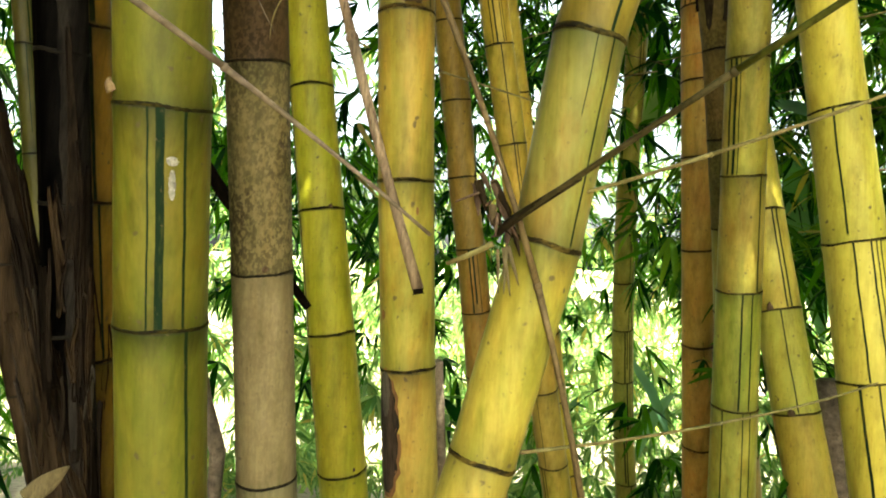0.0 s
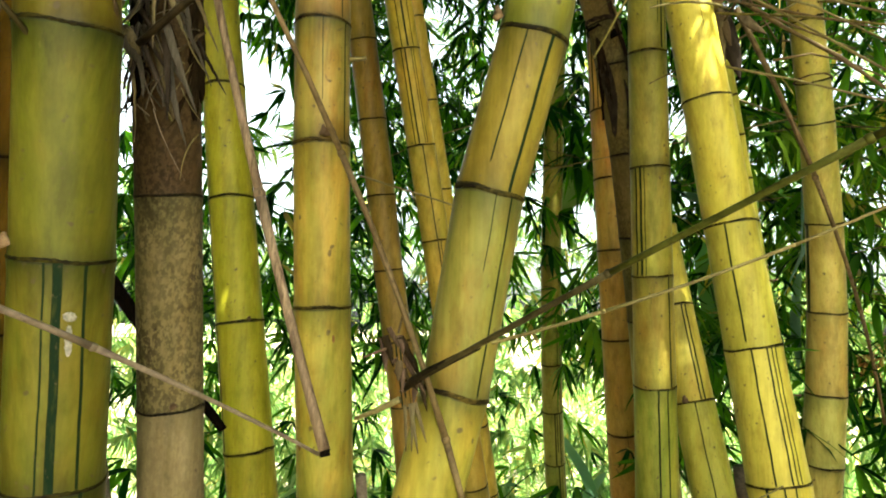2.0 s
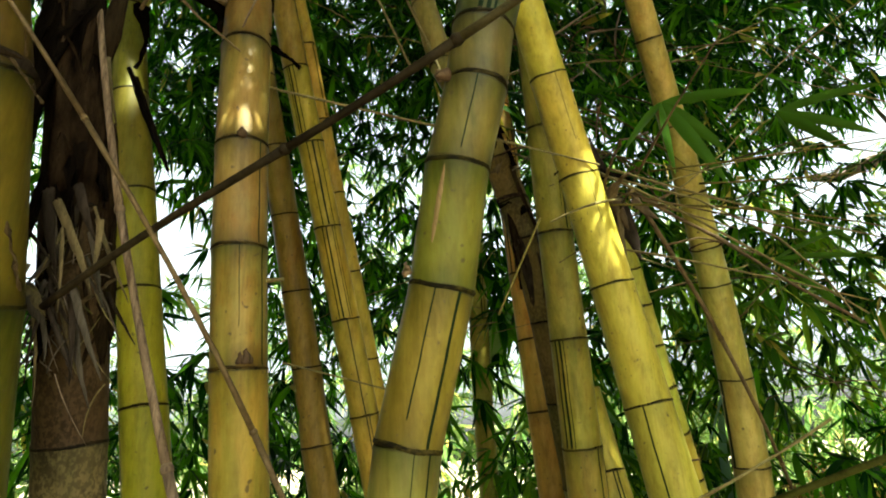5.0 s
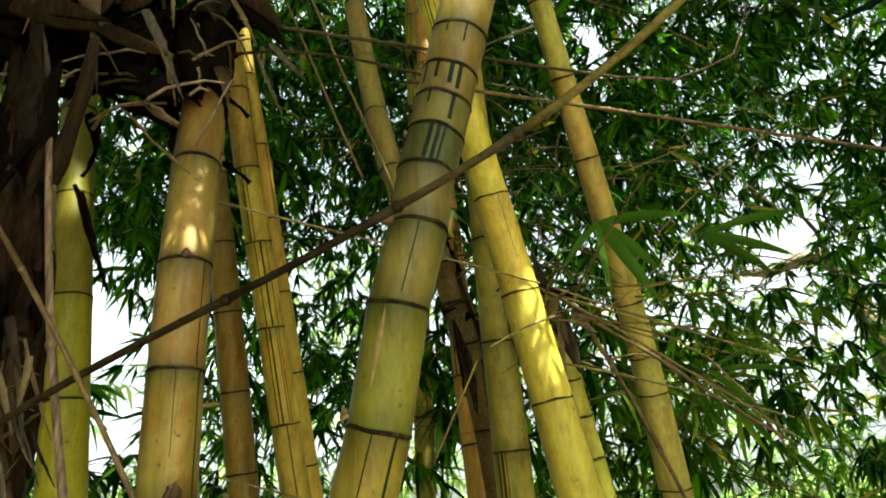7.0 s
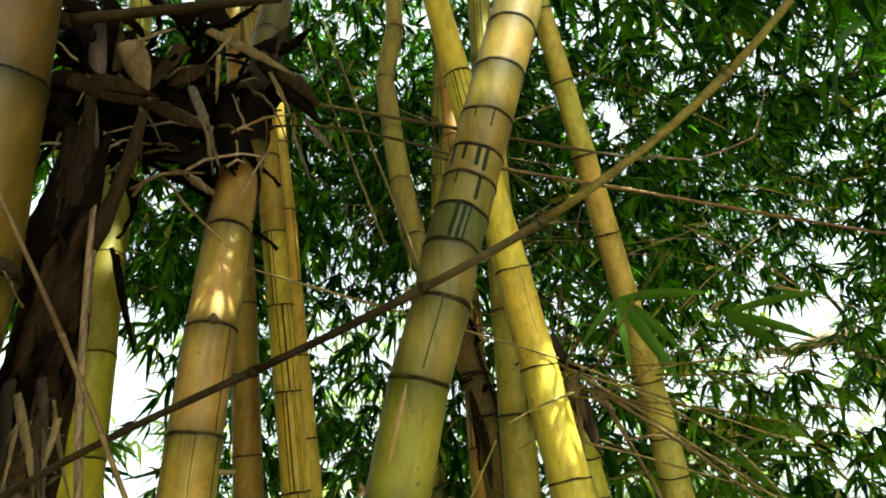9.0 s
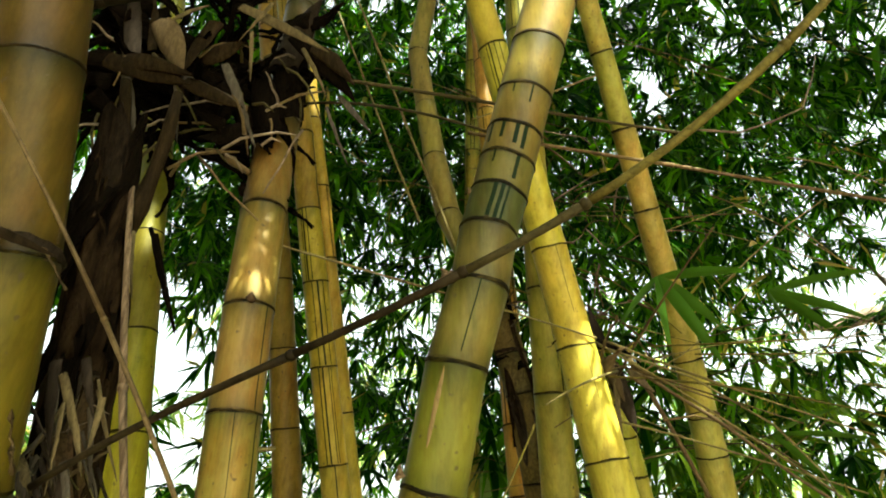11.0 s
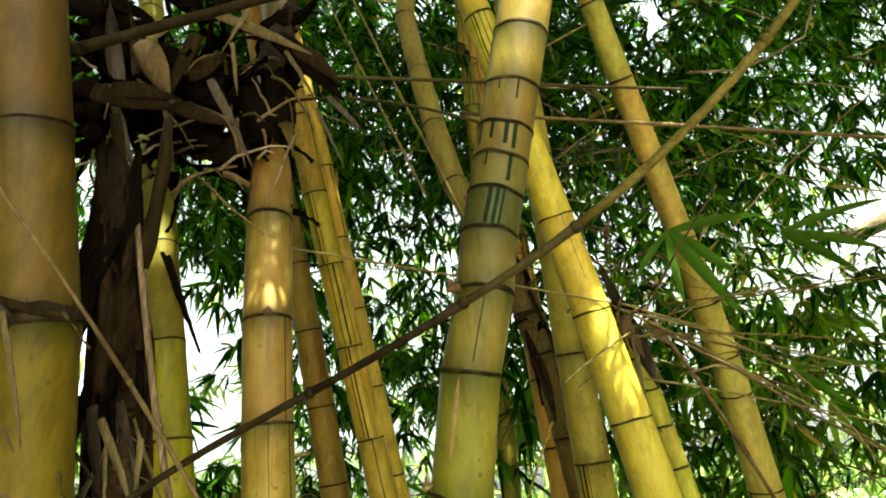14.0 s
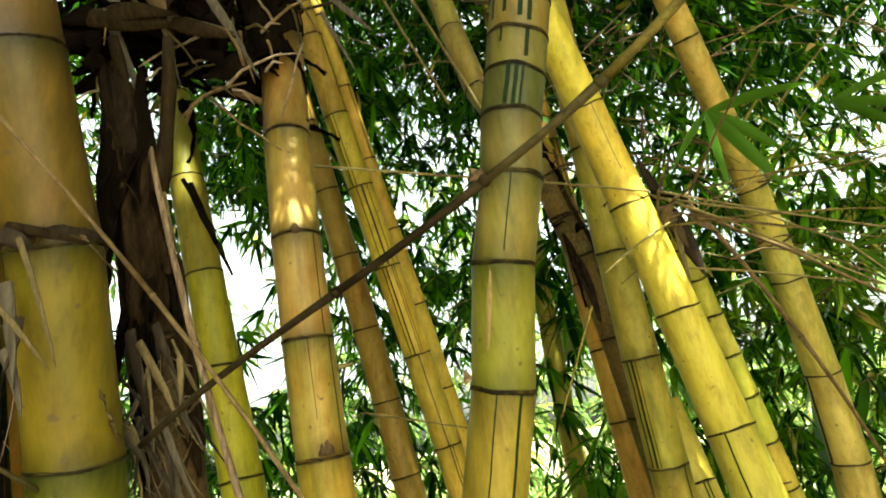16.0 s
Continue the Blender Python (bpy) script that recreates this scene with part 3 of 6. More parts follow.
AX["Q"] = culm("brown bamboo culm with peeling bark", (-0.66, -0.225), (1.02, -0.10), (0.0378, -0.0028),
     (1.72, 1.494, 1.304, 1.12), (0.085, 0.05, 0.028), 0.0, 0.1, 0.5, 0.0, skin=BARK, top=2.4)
AX["P1"] = culm("yellow-green bamboo culm half hidden at the edge", (-1.11, -0.07), (1.75, -0.1), (0.029, -0.002),
     (2.36, 2.06, 1.77, 1.5, 1.2), (0.055, 0.046, 0.012), 0.6, 0.4, 0.6, 0.8)


# ---------------------------------------------------------------- buds and broken bits at the nodes
def surface(axis, r, z, angle):
    """A spot on a stem's skin and the way out of it; angle 0 faces the camera's spot, positive to the right."""
    p = axis(z)
    face = math.atan2(CAMERA_SPOT[0] - p.x, p.y - CAMERA_SPOT[1]) + radians(angle)
    out = Vector((math.sin(face), -math.cos(face), 0))
    return p + out * r, out


def on_culm(ob, label, axis, z):
    """What grows at a node belongs to that node."""
    ob.parent = min(axis.rings, key=lambda r: abs(r[0] - z))[1]
    ob["label"] = label


def bud(label, axis, r, z, angle, size, material, lean=0.6):
    p, out = surface(axis, r * 0.94, z, angle)
    rng = random.Random(label + str(z))
    pts, rad = [], []
    for i in range(6):
        t = i / 5
        pts.append(p + out * size * (0.25 + 0.75 * t) * (1 - lean * t * 0.5) + Vector((rng.uniform(-1, 1) * 0.1 * size, 0, size * lean * t)))
        rad.append(size * 0.42 * (1 - t) ** 0.7 + 0.0006)
    v, f = tube_arrays([tuple(q) for q in pts], rad, 8)
    on_culm(mesh_object("bud", v, f, material), label, axis, z)


def stub(label, axis, r, z, angle, length, rad, material, rise=0.4):
    p, out = surface(axis, r * 0.9, z, angle)
    pts = [p + (out + Vector((0, 0, rise))) * length * t for t in (0, 0.3, 0.7, 1.0)]
    v, f = tube_arrays([tuple(q) for q in pts], [rad * 1.3, rad, rad * 0.9, rad * 0.8], 8)
    on_culm(mesh_object("twig_stub", v, f, material), label, axis, z)


BUD = plain_material("bud_scale", (0.12, 0.07, 0.03), (0.24, 0.165, 0.085), 120, 0.7)
BUD_DARK = plain_material("dark_bud_scale", (0.05, 0.03, 0.015), (0.12, 0.075, 0.035), 120, 0.8)
bud("pale pointed bud on a yellow-green culm", AX["A"], 0.052, 1.70, -72, 0.016, BUD, 0.9)
bud("small brown bud on a green-yellow culm", AX["C"], 0.047, 1.636, 22, 0.011, BUD_DARK)
bud("small brown bud on a green-yellow culm", AX["C"], 0.047, 1.085, 30, 0.012, BUD_DARK)
for ang, sz in ((2, 0.014), (12, 0.018), (22, 0.011)):
    bud("dark withered bud on an orange-tan culm", AX["D"], 0.043, 1.906, ang, sz, BUD_DARK, 1.2)
bud("dark withered bud on an orange-tan culm", AX["D"], 0.043, 2.276, 0, 0.02, BUD_DARK, 0.4)
bud("pinkish bud on a leaning culm", AX["F"], 0.038, 1.955, -62, 0.014, BUD, 1.1)
bud("reddish-brown bud on a leaning culm", AX["F"], 0.038, 2.20, -78, 0.018, BUD, 0.7)
bud("dark bud scale on a leaning culm", AX["F"], 0.038, 2.193, -50, 0.02, BUD_DARK, -0.4)
bud("pinkish bud on a leaning culm", AX["F"], 0.039, 2.322, -75, 0.010, BUD, 0.9)
bud("dark bud on an orange-brown culm", AX["I"], 0.046, 1.322, 60, 0.018, BUD_DARK, 0.2)
bud("dark frayed bud on a tan culm", AX["K"], 0.052, 1.46, -20, 0.02, BUD_DARK, 0.8)
bud("dark frayed bud on a tan culm", AX["K"], 0.052, 1.215, -10, 0.022, BUD_DARK, 0.6)
bud("brown bud on a dull brown culm", AX["B"], 0.046, 1.508, 5, 0.011, BUD_DARK, 0.5)
stub("pale broken twig stub on an orange-tan culm", AX["D"], 0.043, 2.04, 80, 0.03, 0.004, STRAW, 0.1)
stub("short dark broken twig stub", AX["A"], 0.05, 1.905, -45, 0.115, 0.0028, TWIG, 0.55)
stub("thin broken twig stub on a yellow culm", AX["L"], 0.05, 1.73, 80, 0.02, 0.002, BUD_DARK, 0.1)
stub("thin broken twig stub on a yellow culm", AX["L"], 0.05, 1.52, 80, 0.02, 0.002, BUD_DARK, 0.1)


def patch(name, label, axis, r, z0, z1, a0, a1, material, seed):
    """A scar or stain with a ragged outline, a thin skin on a stem, part of that stem."""
    rng = random.Random(seed)
    rows, cols = 14, 6
    verts, faces = [], []
    for i in range(rows + 1):
        t = i / rows
        pinch = math.sin(math.pi * min(1, max(0, t * 0.96 + 0.02))) ** 0.45
        l_, r_ = rng.uniform(-0.16, 0.16), rng.uniform(-0.16, 0.16)
        mid, half = (a0 + a1) / 2, (a1 - a0) / 2 * pinch
        for k in range(cols + 1):
            w = -1 + 2 * k / cols
            ang = mid + half * (w + (l_ if w < 0 else r_) * abs(w))
            p, _ = surface(axis, r + 0.0007 * (1 - abs(w)), z0 + (z1 - z0) * t, ang)
            verts.append(p)
    for i in range(rows):
        for k in range(cols):
            q = i * (cols + 1) + k
            faces.append((q, q + 1, q + cols + 2, q + cols + 1))
    ob = mesh_object(name, verts, faces, material)
    ob.parent = next(o for a, b, o in axis.lengths if a <= (z0 + z1) / 2 <= b)
    if label:
        ob["label"] = label


PALE = plain_material("bare_wood_scar", (0.10, 0.095, 0.075), (0.36, 0.33, 0.27), 160, 0.8)
BURN = plain_material("blackened_skin", (0.0015, 0.001, 0.0008), (0.055, 0.034, 0.02), 70, 0.9, (1.5, 1.5, 0.10), 0.004, 0.0)
RUSTY = plain_material("rust_brown_skin", (0.10, 0.045, 0.016), (0.24, 0.12, 0.04), 60, 0.8, (2, 2, 0.3))
TAN = plain_material("worn_tan_skin", (0.19, 0.125, 0.05), (0.30, 0.21, 0.09), 60, 0.7, (2, 2, 0.4))
patch("scar", "pale scar of bare wood", AX["A"], 0.0548, 1.585, 1.618, 6, 14, PALE, 1)
patch("scar", "pale scar of bare wood", AX["A"], 0.0548, 1.622, 1.632, 3, 17, PALE, 2)
patch("stain", "rust-brown edge of a split", AX["D"], 0.0436, 1.162, 1.366, -88, -15, RUSTY, 3)
patch("stain", "blackened split skin", AX["D"], 0.0440, 1.17, 1.360, -86, -22, BURN, 3)
patch("stain", "grey weathered wood in a split", AX["D"], 0.0444, 1.29, 1.362, -66, -40, HUSK_GREY, 4)
patch("stain", "rusty fleck", AX["D"], 0.0436, 1.44, 1.455, -62, -52, RUSTY, 14)
patch("stain", "rusty fleck", AX["D"], 0.0436, 1.60, 1.612, 18, 24, RUSTY, 15)
patch("stain", "dark nick", AX["L"], 0.0452, 2.145, 2.166, 0, 5, BURN, 16)
patch("scar", "worn reddish streak", AX["F"], 0.0386, 1.985, 2.078, -25, -15, TAN, 5)
patch("stain", "dark smudge", AX["J"], 0.0508, 1.35, 1.42, 20, 34, BURN, 6)
patch("stain", "dark smudge", AX["L"], 0.0455, 2.155, 2.168, -4, 2, BURN, 7)
patch("stain", "dark smudge", AX["A"], 0.0525, 1.86, 1.90, -35, -22, TAN, 8)


# ---------------------------------------------------------------- dry sheaths
def husk_mesh(name, seed, length, width, curl, material, bend=0.30):
    """A dry culm sheath: a curved tapering shell with real thickness, base at the origin, tip up."""
    rng = random.Random(seed)
    rows, cols = 9, 7
    outer = []
    for i in range(rows):
        t = i / (rows - 1)
        w = width * (1 - t) ** 0.75 * (0.75 + 0.25 * math.cos(t * 2)) + 0.001
        for k in range(cols):
            a = (k / (cols - 1) - 0.5) * curl * (1 - 0.4 * t)
            rad = w / max(0.4, curl)
            edge = rng.uniform(-0.004, 0.004)
            crumple = noise.noise_vector(Vector((k * 0.55, i * 0.75, seed * 3.1))) * 0.014 * (length / 0.2)
            twist = 0.9 * t * t * (1 if seed % 2 else -1)
            q = Vector((rad * math.sin(a) * 1.6, -rad * math.cos(a) + rad + bend * length * t * t, length * t + edge)) + crumple
            outer.append(Vector((q.x * math.cos(twist) - q.y * math.sin(twist), q.x * math.sin(twist) + q.y * math.cos(twist), q.z)))
    nrm = Vector((0, 0.0016, 0))
    verts = outer + [v + nrm for v in outer]
    n = rows * cols
    faces = []
    for i in range(rows - 1):
        for k in range(cols - 1):
            q = (i * cols + k, i * cols + k + 1, (i + 1) * cols + k + 1, (i + 1) * cols + k)
            faces += [q, tuple(x + n for x in q[::-1])]
    for i in range(rows - 1):
        for k in (0, cols - 1):
            a, b = i * cols + k, (i + 1) * cols + k
            faces.append((a, b, b + n, a + n) if k == 0 else (b, a, a + n, b + n))
    for k in range(cols - 1):
        faces.append((k + 1, k, k + n, k + 1 + n))
    me = bpy.data.meshes.new(name)
    me.from_pydata([tuple(v) for v in verts], [], faces)
    me.materials.append(material)
    me.shade_smooth()
    return me


HUSKS = [husk_mesh("dry_sheath", k, ln, w, c, HUSK) for k, (ln, w, c) in enumerate(((0.17, 0.04, 1.6), (0.22, 0.022, 1.2), (0.13, 0.05, 2.4), (0.12, 0.016, 1.0)))]
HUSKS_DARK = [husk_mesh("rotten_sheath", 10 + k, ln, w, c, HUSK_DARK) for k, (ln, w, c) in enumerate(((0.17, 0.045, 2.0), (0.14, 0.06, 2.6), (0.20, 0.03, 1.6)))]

STRIPS = [husk_mesh("sheath_strip", 20 + k, ln, w, 0.9, m, 0.03) for k, (ln, w, m) in enumerate(((0.26, 0.016, HUSK_DARK), (0.20, 0.022, HUSK_DARK), (0.30, 0.010, HUSK), (0.17, 0.014, HUSK), (0.24, 0.026, HUSK_DARK), (0.28, 0.020, HUSK_GREY), (0.20, 0.012, HUSK_GREY)))]


def husk(me, p, rx, ry, rz, scale, label, group="dry bamboo sheaths"):
    ob = new(me.name.split(".")[0], me)
    ob.matrix_world = pose(*p, rx, ry, rz) @ Matrix.Diagonal((scale, scale, scale, 1))
    return tagged(ob, label, "sheath", group)


# the tangle of sheaths caught between the upper stems, mostly coloured near black for its shade
SUNWAY = Vector((math.sin(SUN_AZ) * math.cos(SUN_ELEV), math.cos(SUN_AZ) * math.cos(SUN_ELEV), math.sin(SUN_ELEV)))


def in_beam(p):
    """The sun reaches one spot on the orange-tan stem through here."""
    off = Vector(p) - Vector((0.025, 1.06, 2.33))
    return (off - SUNWAY * off.dot(SUNWAY)).length < 0.15


RH = random.Random(5)
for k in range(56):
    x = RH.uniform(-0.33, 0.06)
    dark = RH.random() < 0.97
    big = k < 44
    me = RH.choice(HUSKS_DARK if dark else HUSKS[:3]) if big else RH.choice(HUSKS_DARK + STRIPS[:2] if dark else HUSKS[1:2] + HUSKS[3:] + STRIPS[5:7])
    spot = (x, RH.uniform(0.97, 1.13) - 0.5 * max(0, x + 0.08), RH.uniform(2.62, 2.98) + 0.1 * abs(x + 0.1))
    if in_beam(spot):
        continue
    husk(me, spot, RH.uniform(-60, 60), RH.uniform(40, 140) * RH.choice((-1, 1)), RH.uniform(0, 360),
         RH.uniform(0.7, 1.15) if big else RH.uniform(0.4, 0.8), "bamboo sheath caught between culms, coloured near black for shade" if dark else "pale dry bamboo sheath caught between culms")
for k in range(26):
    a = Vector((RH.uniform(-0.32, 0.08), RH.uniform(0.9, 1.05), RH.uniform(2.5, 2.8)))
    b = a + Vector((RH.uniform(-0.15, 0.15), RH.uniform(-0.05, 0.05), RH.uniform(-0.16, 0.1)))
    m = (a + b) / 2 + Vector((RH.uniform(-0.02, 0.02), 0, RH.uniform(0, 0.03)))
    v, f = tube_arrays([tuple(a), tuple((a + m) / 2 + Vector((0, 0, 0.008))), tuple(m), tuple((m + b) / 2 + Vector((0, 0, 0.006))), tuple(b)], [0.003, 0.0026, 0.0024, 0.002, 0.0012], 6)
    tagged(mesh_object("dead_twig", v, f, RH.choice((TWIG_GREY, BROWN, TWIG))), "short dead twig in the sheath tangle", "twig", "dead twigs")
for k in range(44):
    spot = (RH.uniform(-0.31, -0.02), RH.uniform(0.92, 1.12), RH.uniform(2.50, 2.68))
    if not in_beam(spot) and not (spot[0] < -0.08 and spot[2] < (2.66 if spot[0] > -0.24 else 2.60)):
        husk(RH.choice(HUSKS_DARK), spot, RH.uniform(-40, 40), RH.uniform(70, 110) * RH.choice((-1, 1)), RH.uniform(-50, 50), RH.uniform(0.5, 0.9), "bamboo sheath caught between culms, coloured near black for shade")
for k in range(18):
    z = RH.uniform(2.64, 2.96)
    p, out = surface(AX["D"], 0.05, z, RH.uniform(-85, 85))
    husk(RH.choice(HUSKS_DARK), tuple(p), RH.uniform(-5, 12), RH.uniform(-35, 35) + RH.choice((0, 180)), math.degrees(math.atan2(out.x, -out.y)), RH.uniform(0.45, 0.9), "bamboo sheath caught between culms, coloured near black for shade")
STRAWY = plain_material("pale_straw_sheath", (0.045, 0.034, 0.014), (0.15, 0.115, 0.05), 60, 0.8, (2, 2, 0.5))
DULL = plain_material("dull_brown_sheath", (0.003, 0.002, 0.0012), (0.036, 0.024, 0.011), 80, 0.85, (2, 2, 0.3), 0.006, 0.35, 0.03)
WRAP = plain_material("grey_brown_sheath", (0.009, 0.007, 0.005), (0.045, 0.034, 0.024), 45, 0.85, (2, 2, 0.4), 0.003, 0.35, 0.03)


def curled(label, a, b, width, material, fold):
    """One long sheath from a to b, rolled to a channel, tapering and slightly twisted, with real thickness."""
    a, b = Vector(a), Vector(b)
    d = b - a
    rng = random.Random(label + str(a.x))
    out = Vector((0, -1, 0))
    side = d.cross(out).normalized()
    up = side.cross(d).normalized()
    rows, cols = 14, 8
    shell = []
    bow = rng.uniform(-0.06, 0.10)
    for i in range(rows + 1):
        t = i / rows
        w = width * (0.55 + 0.45 * math.sin(math.pi * min(1, 0.25 + 0.75 * t))) * (1 - t ** 3) ** 0.8 + 0.0012
        mid = a + d * t + (up * bow + side * rng.uniform(-0.006, 0.006)) * d.length * math.sin(math.pi * t)
        tw = 0.5 * t
        for k in range(cols + 1):
            c = (k / cols - 0.5) * fold
            r = w / max(0.5, fold)
            x, y = r * math.sin(c), r * (1 - math.cos(c)) + 0.05 * width * noise.noise(Vector((k * 0.8, i * 0.6, a.x * 9)))
            x, y = x * math.cos(tw) - y * math.sin(tw), x * math.sin(tw) + y * math.cos(tw)
            shell.append(mid + side * x - up * y + d * (0.02 * noise.noise(Vector((k * 1.7, 3, a.z * 5))) * (1 if i in (0, rows) else 0)))
    n = len(shell)
    verts = shell + [v - up * 0.0014 for v in shell]
    faces = []
    for i in range(rows):
        for k in range(cols):
            q = (i * (cols + 1) + k, i * (cols + 1) + k + 1, (i + 1) * (cols + 1) + k + 1, (i + 1) * (cols + 1) + k)
            faces += [q, tuple(v + n for v in q[::-1])]
        for k in (0, cols):
            p, q = i * (cols + 1) + k, (i + 1) * (cols + 1) + k
            faces.append((p, q, q + n, p + n) if k == 0 else (q, p, p + n, q + n))
    tagged(mesh_object("dry_sheath", verts, faces, material), label, "sheath", "dry bamboo sheaths")


for row in (
    ("pale narrow dry sheath hanging down", (-0.073, 0.93, 2.693), (0.012, 0.92, 2.497), 0.016, HUSK_GREY, 0.5),
    ("long pale dry sheath blade with a fine point", (-0.068, 0.93, 2.848), (0.113, 0.9, 2.718), 0.022, STRAWY, 0.9),
    ("orange-brown folded dry sheath", (-0.195, 0.91, 2.772), (-0.129, 0.9, 2.629), 0.055, HUSK, 1.6),
    ("broad tan dry sheath bent over", (-0.107, 0.93, 2.801), (-0.138, 0.9, 2.618), 0.035, DULL, 1.2),
    ("long brown dry sheath lying across", (-0.27, 0.92, 2.669), (-0.106, 0.89, 2.621), 0.035, DULL, 1.0),
    ("thin brown dry sheath lying across", (-0.133, 0.91, 2.637), (-0.021, 0.9, 2.58), 0.014, HUSK_GREY, 0.8),
    ("pale grey dry sheath standing up", (-0.234, 0.92, 2.692), (-0.283, 0.95, 2.911), 0.034, WRAP, 1.8),
    ("pale grey dry sheath standing up", (-0.206, 0.93, 2.712), (-0.25, 0.97, 2.901), 0.018, DULL, 1.0),
    ("dark brown sheath hanging with a torn tip", (0.037, 0.97, 2.832), (0.168, 0.95, 2.647), 0.05, HUSK_DARK, 1.6),
    ("tan dry sheath with a dark edge", (0.072, 0.96, 2.793), (0.165, 0.93, 2.67), 0.035, DULL, 1.2),
    ("pale dry leaf tip hanging down", (0.058, 0.95, 2.771), (0.116, 0.95, 2.649), 0.008, STRAWY, 0.6),
    ("pale dry leaf tip hanging down", (0.135, 0.97, 2.677), (0.202, 0.95, 2.577), 0.011, HUSK_GREY, 0.6),
    ("thin dry sheath tip hanging down", (0.11, 1.0, 2.674), (0.162, 0.98, 2.526), 0.006, HUSK_GREY, 0.5),
    ("thin crossing dry sheath strip", (-0.002, 0.9, 2.831), (-0.051, 0.91, 2.734), 0.008, STRAWY, 0.6),
    ("thin crossing dry sheath strip", (-0.029, 0.9, 2.75), (-0.017, 0.91, 2.638), 0.007, STRAWY, 0.6),
    ("thin crossing dry sheath strip", (-0.17, 0.9, 2.762), (-0.118, 0.91, 2.817), 0.007, STRAWY, 0.6),
    ("grey-green curled dead leaf", (-0.123, 0.95, 2.725), (-0.044, 0.92, 2.742), 0.04, DULL, 1.4),
    ("dark sheath wrapped round the top of a culm", (0.008, 1.03, 2.628), (-0.033, 1.04, 2.824), 0.085, HUSK_DARK, 2.6),
    ("dark sheath wrapped round the top of a culm", (0.042, 1.02, 2.659), (0.007, 1.06, 2.916), 0.07, HUSK_DARK, 2.4),
    ("dark grey-brown sheath wrapped round the top of a culm", (0.008, 1.01, 2.782), (0.068, 1.05, 3.034), 0.075, WRAP, 2.4),
    ("brown torn sheath hanging from the tangle", (-0.034, 0.99, 2.597), (-0.103, 0.96, 2.545), 0.06, HUSK_DARK, 1.4),
    ("grey bent sheath between the culms", (-0.238, 0.93, 2.651), (-0.183, 0.92, 2.492), 0.018, HUSK_GREY, 1.4),
    ("olive grey bare stalk among the sheaths", (-0.137, 0.92, 2.639), (-0.14, 0.91, 2.39), 0.018, DULL, 2.0),
    ("thin dry sheath tip hanging down", (-0.141, 0.91, 2.619), (-0.117, 0.92, 2.499), 0.006, HUSK_GREY, 0.6),
):
    curled(*row)
for a, b in (
    ((-0.14, 0.97, 2.479), (-0.056, 0.97, 2.529)),
    ((-0.051, 0.97, 2.519), (-0.017, 0.98, 2.489)),
    ((-0.085, 0.97, 2.527), (-0.045, 0.97, 2.502)),
    ((0.008, 0.98, 2.638), (0.116, 0.95, 2.669)),
    ((0.003, 0.98, 2.632), (0.041, 0.97, 2.636)),
    ((0.016, 0.97, 2.606), (0.024, 0.97, 2.559)),
    ((0.01, 0.96, 2.537), (0.044, 0.95, 2.541)),
    ((-0.026, 0.99, 2.654), (0.02, 0.97, 2.624)),
):
    a, b = Vector(a), Vector(b)
    m = (a + b) / 2 + Vector((0, 0, 0.012))
    v, f = tube_arrays([tuple(a), tuple(a * 0.6 + m * 0.4), tuple(m), tuple(b * 0.5 + m * 0.5), tuple(b)], [0.003, 0.0026, 0.0026, 0.002, 0.001], 7)
    tagged(mesh_object("dead_twig", v, f, RH.choice((TWIG, TWIG_GREY, BROWN))), "short dead twig in the sheath tangle", "twig", "dead twigs")
def clasp(label, axis, r, z0, z1, mid, half, material, seed, lift=0.10):
    """A torn sheath that hugs a stem, from its foot at z0 to a ragged tip at z1, with real thickness."""
    rng = random.Random(seed)
    rows, cols = 12, 8
    shell, inner = [], []
    for i in range(rows + 1):
        t = i / rows
        wide = half * (1 - t ** 2.2) ** 0.7 * (1 + rng.uniform(-0.12, 0.12)) + 2
        for k in range(cols + 1):
            w = -1 + 2 * k / cols
            rough = noise.noise(Vector((k * 0.7, i * 0.5, seed * 2.3)))
            grow = 1.05 + lift * t * t * (0.4 + abs(w)) + 0.06 * rough + 0.05 * abs(w) ** 3
            z = z0 + (z1 - z0) * (t + 0.05 * rough)
            p, out = surface(axis, r * grow, z, mid + wide * w + 6 * math.sin(4 * t + seed))
            shell.append(p)
            inner.append(p - out * 0.0016)
    n, q = len(shell), cols + 1
    faces = []
    for i in range(rows):
        for k in range(cols):
            f = (i * q + k, i * q + k + 1, (i + 1) * q + k + 1, (i + 1) * q + k)
            faces += [f, tuple(v + n for v in f[::-1])]
        for k in (0, cols):
            a, b = i * q + k, (i + 1) * q + k
            faces.append((a, b, b + n, a + n) if k == 0 else (b, a, a + n, b + n))
    for i in (0, rows):
        for k in range(cols):
            a = i * q + k
            faces.append((a, a + 1, a + 1 + n, a + n))
    tagged(mesh_object("dry_sheath", shell + inner, faces, material), label, "sheath", "sheaths on the dead culm")


# near-black fibrous strips hang on the split stem, flaking bark on its neighbours
RB = random.Random(23)
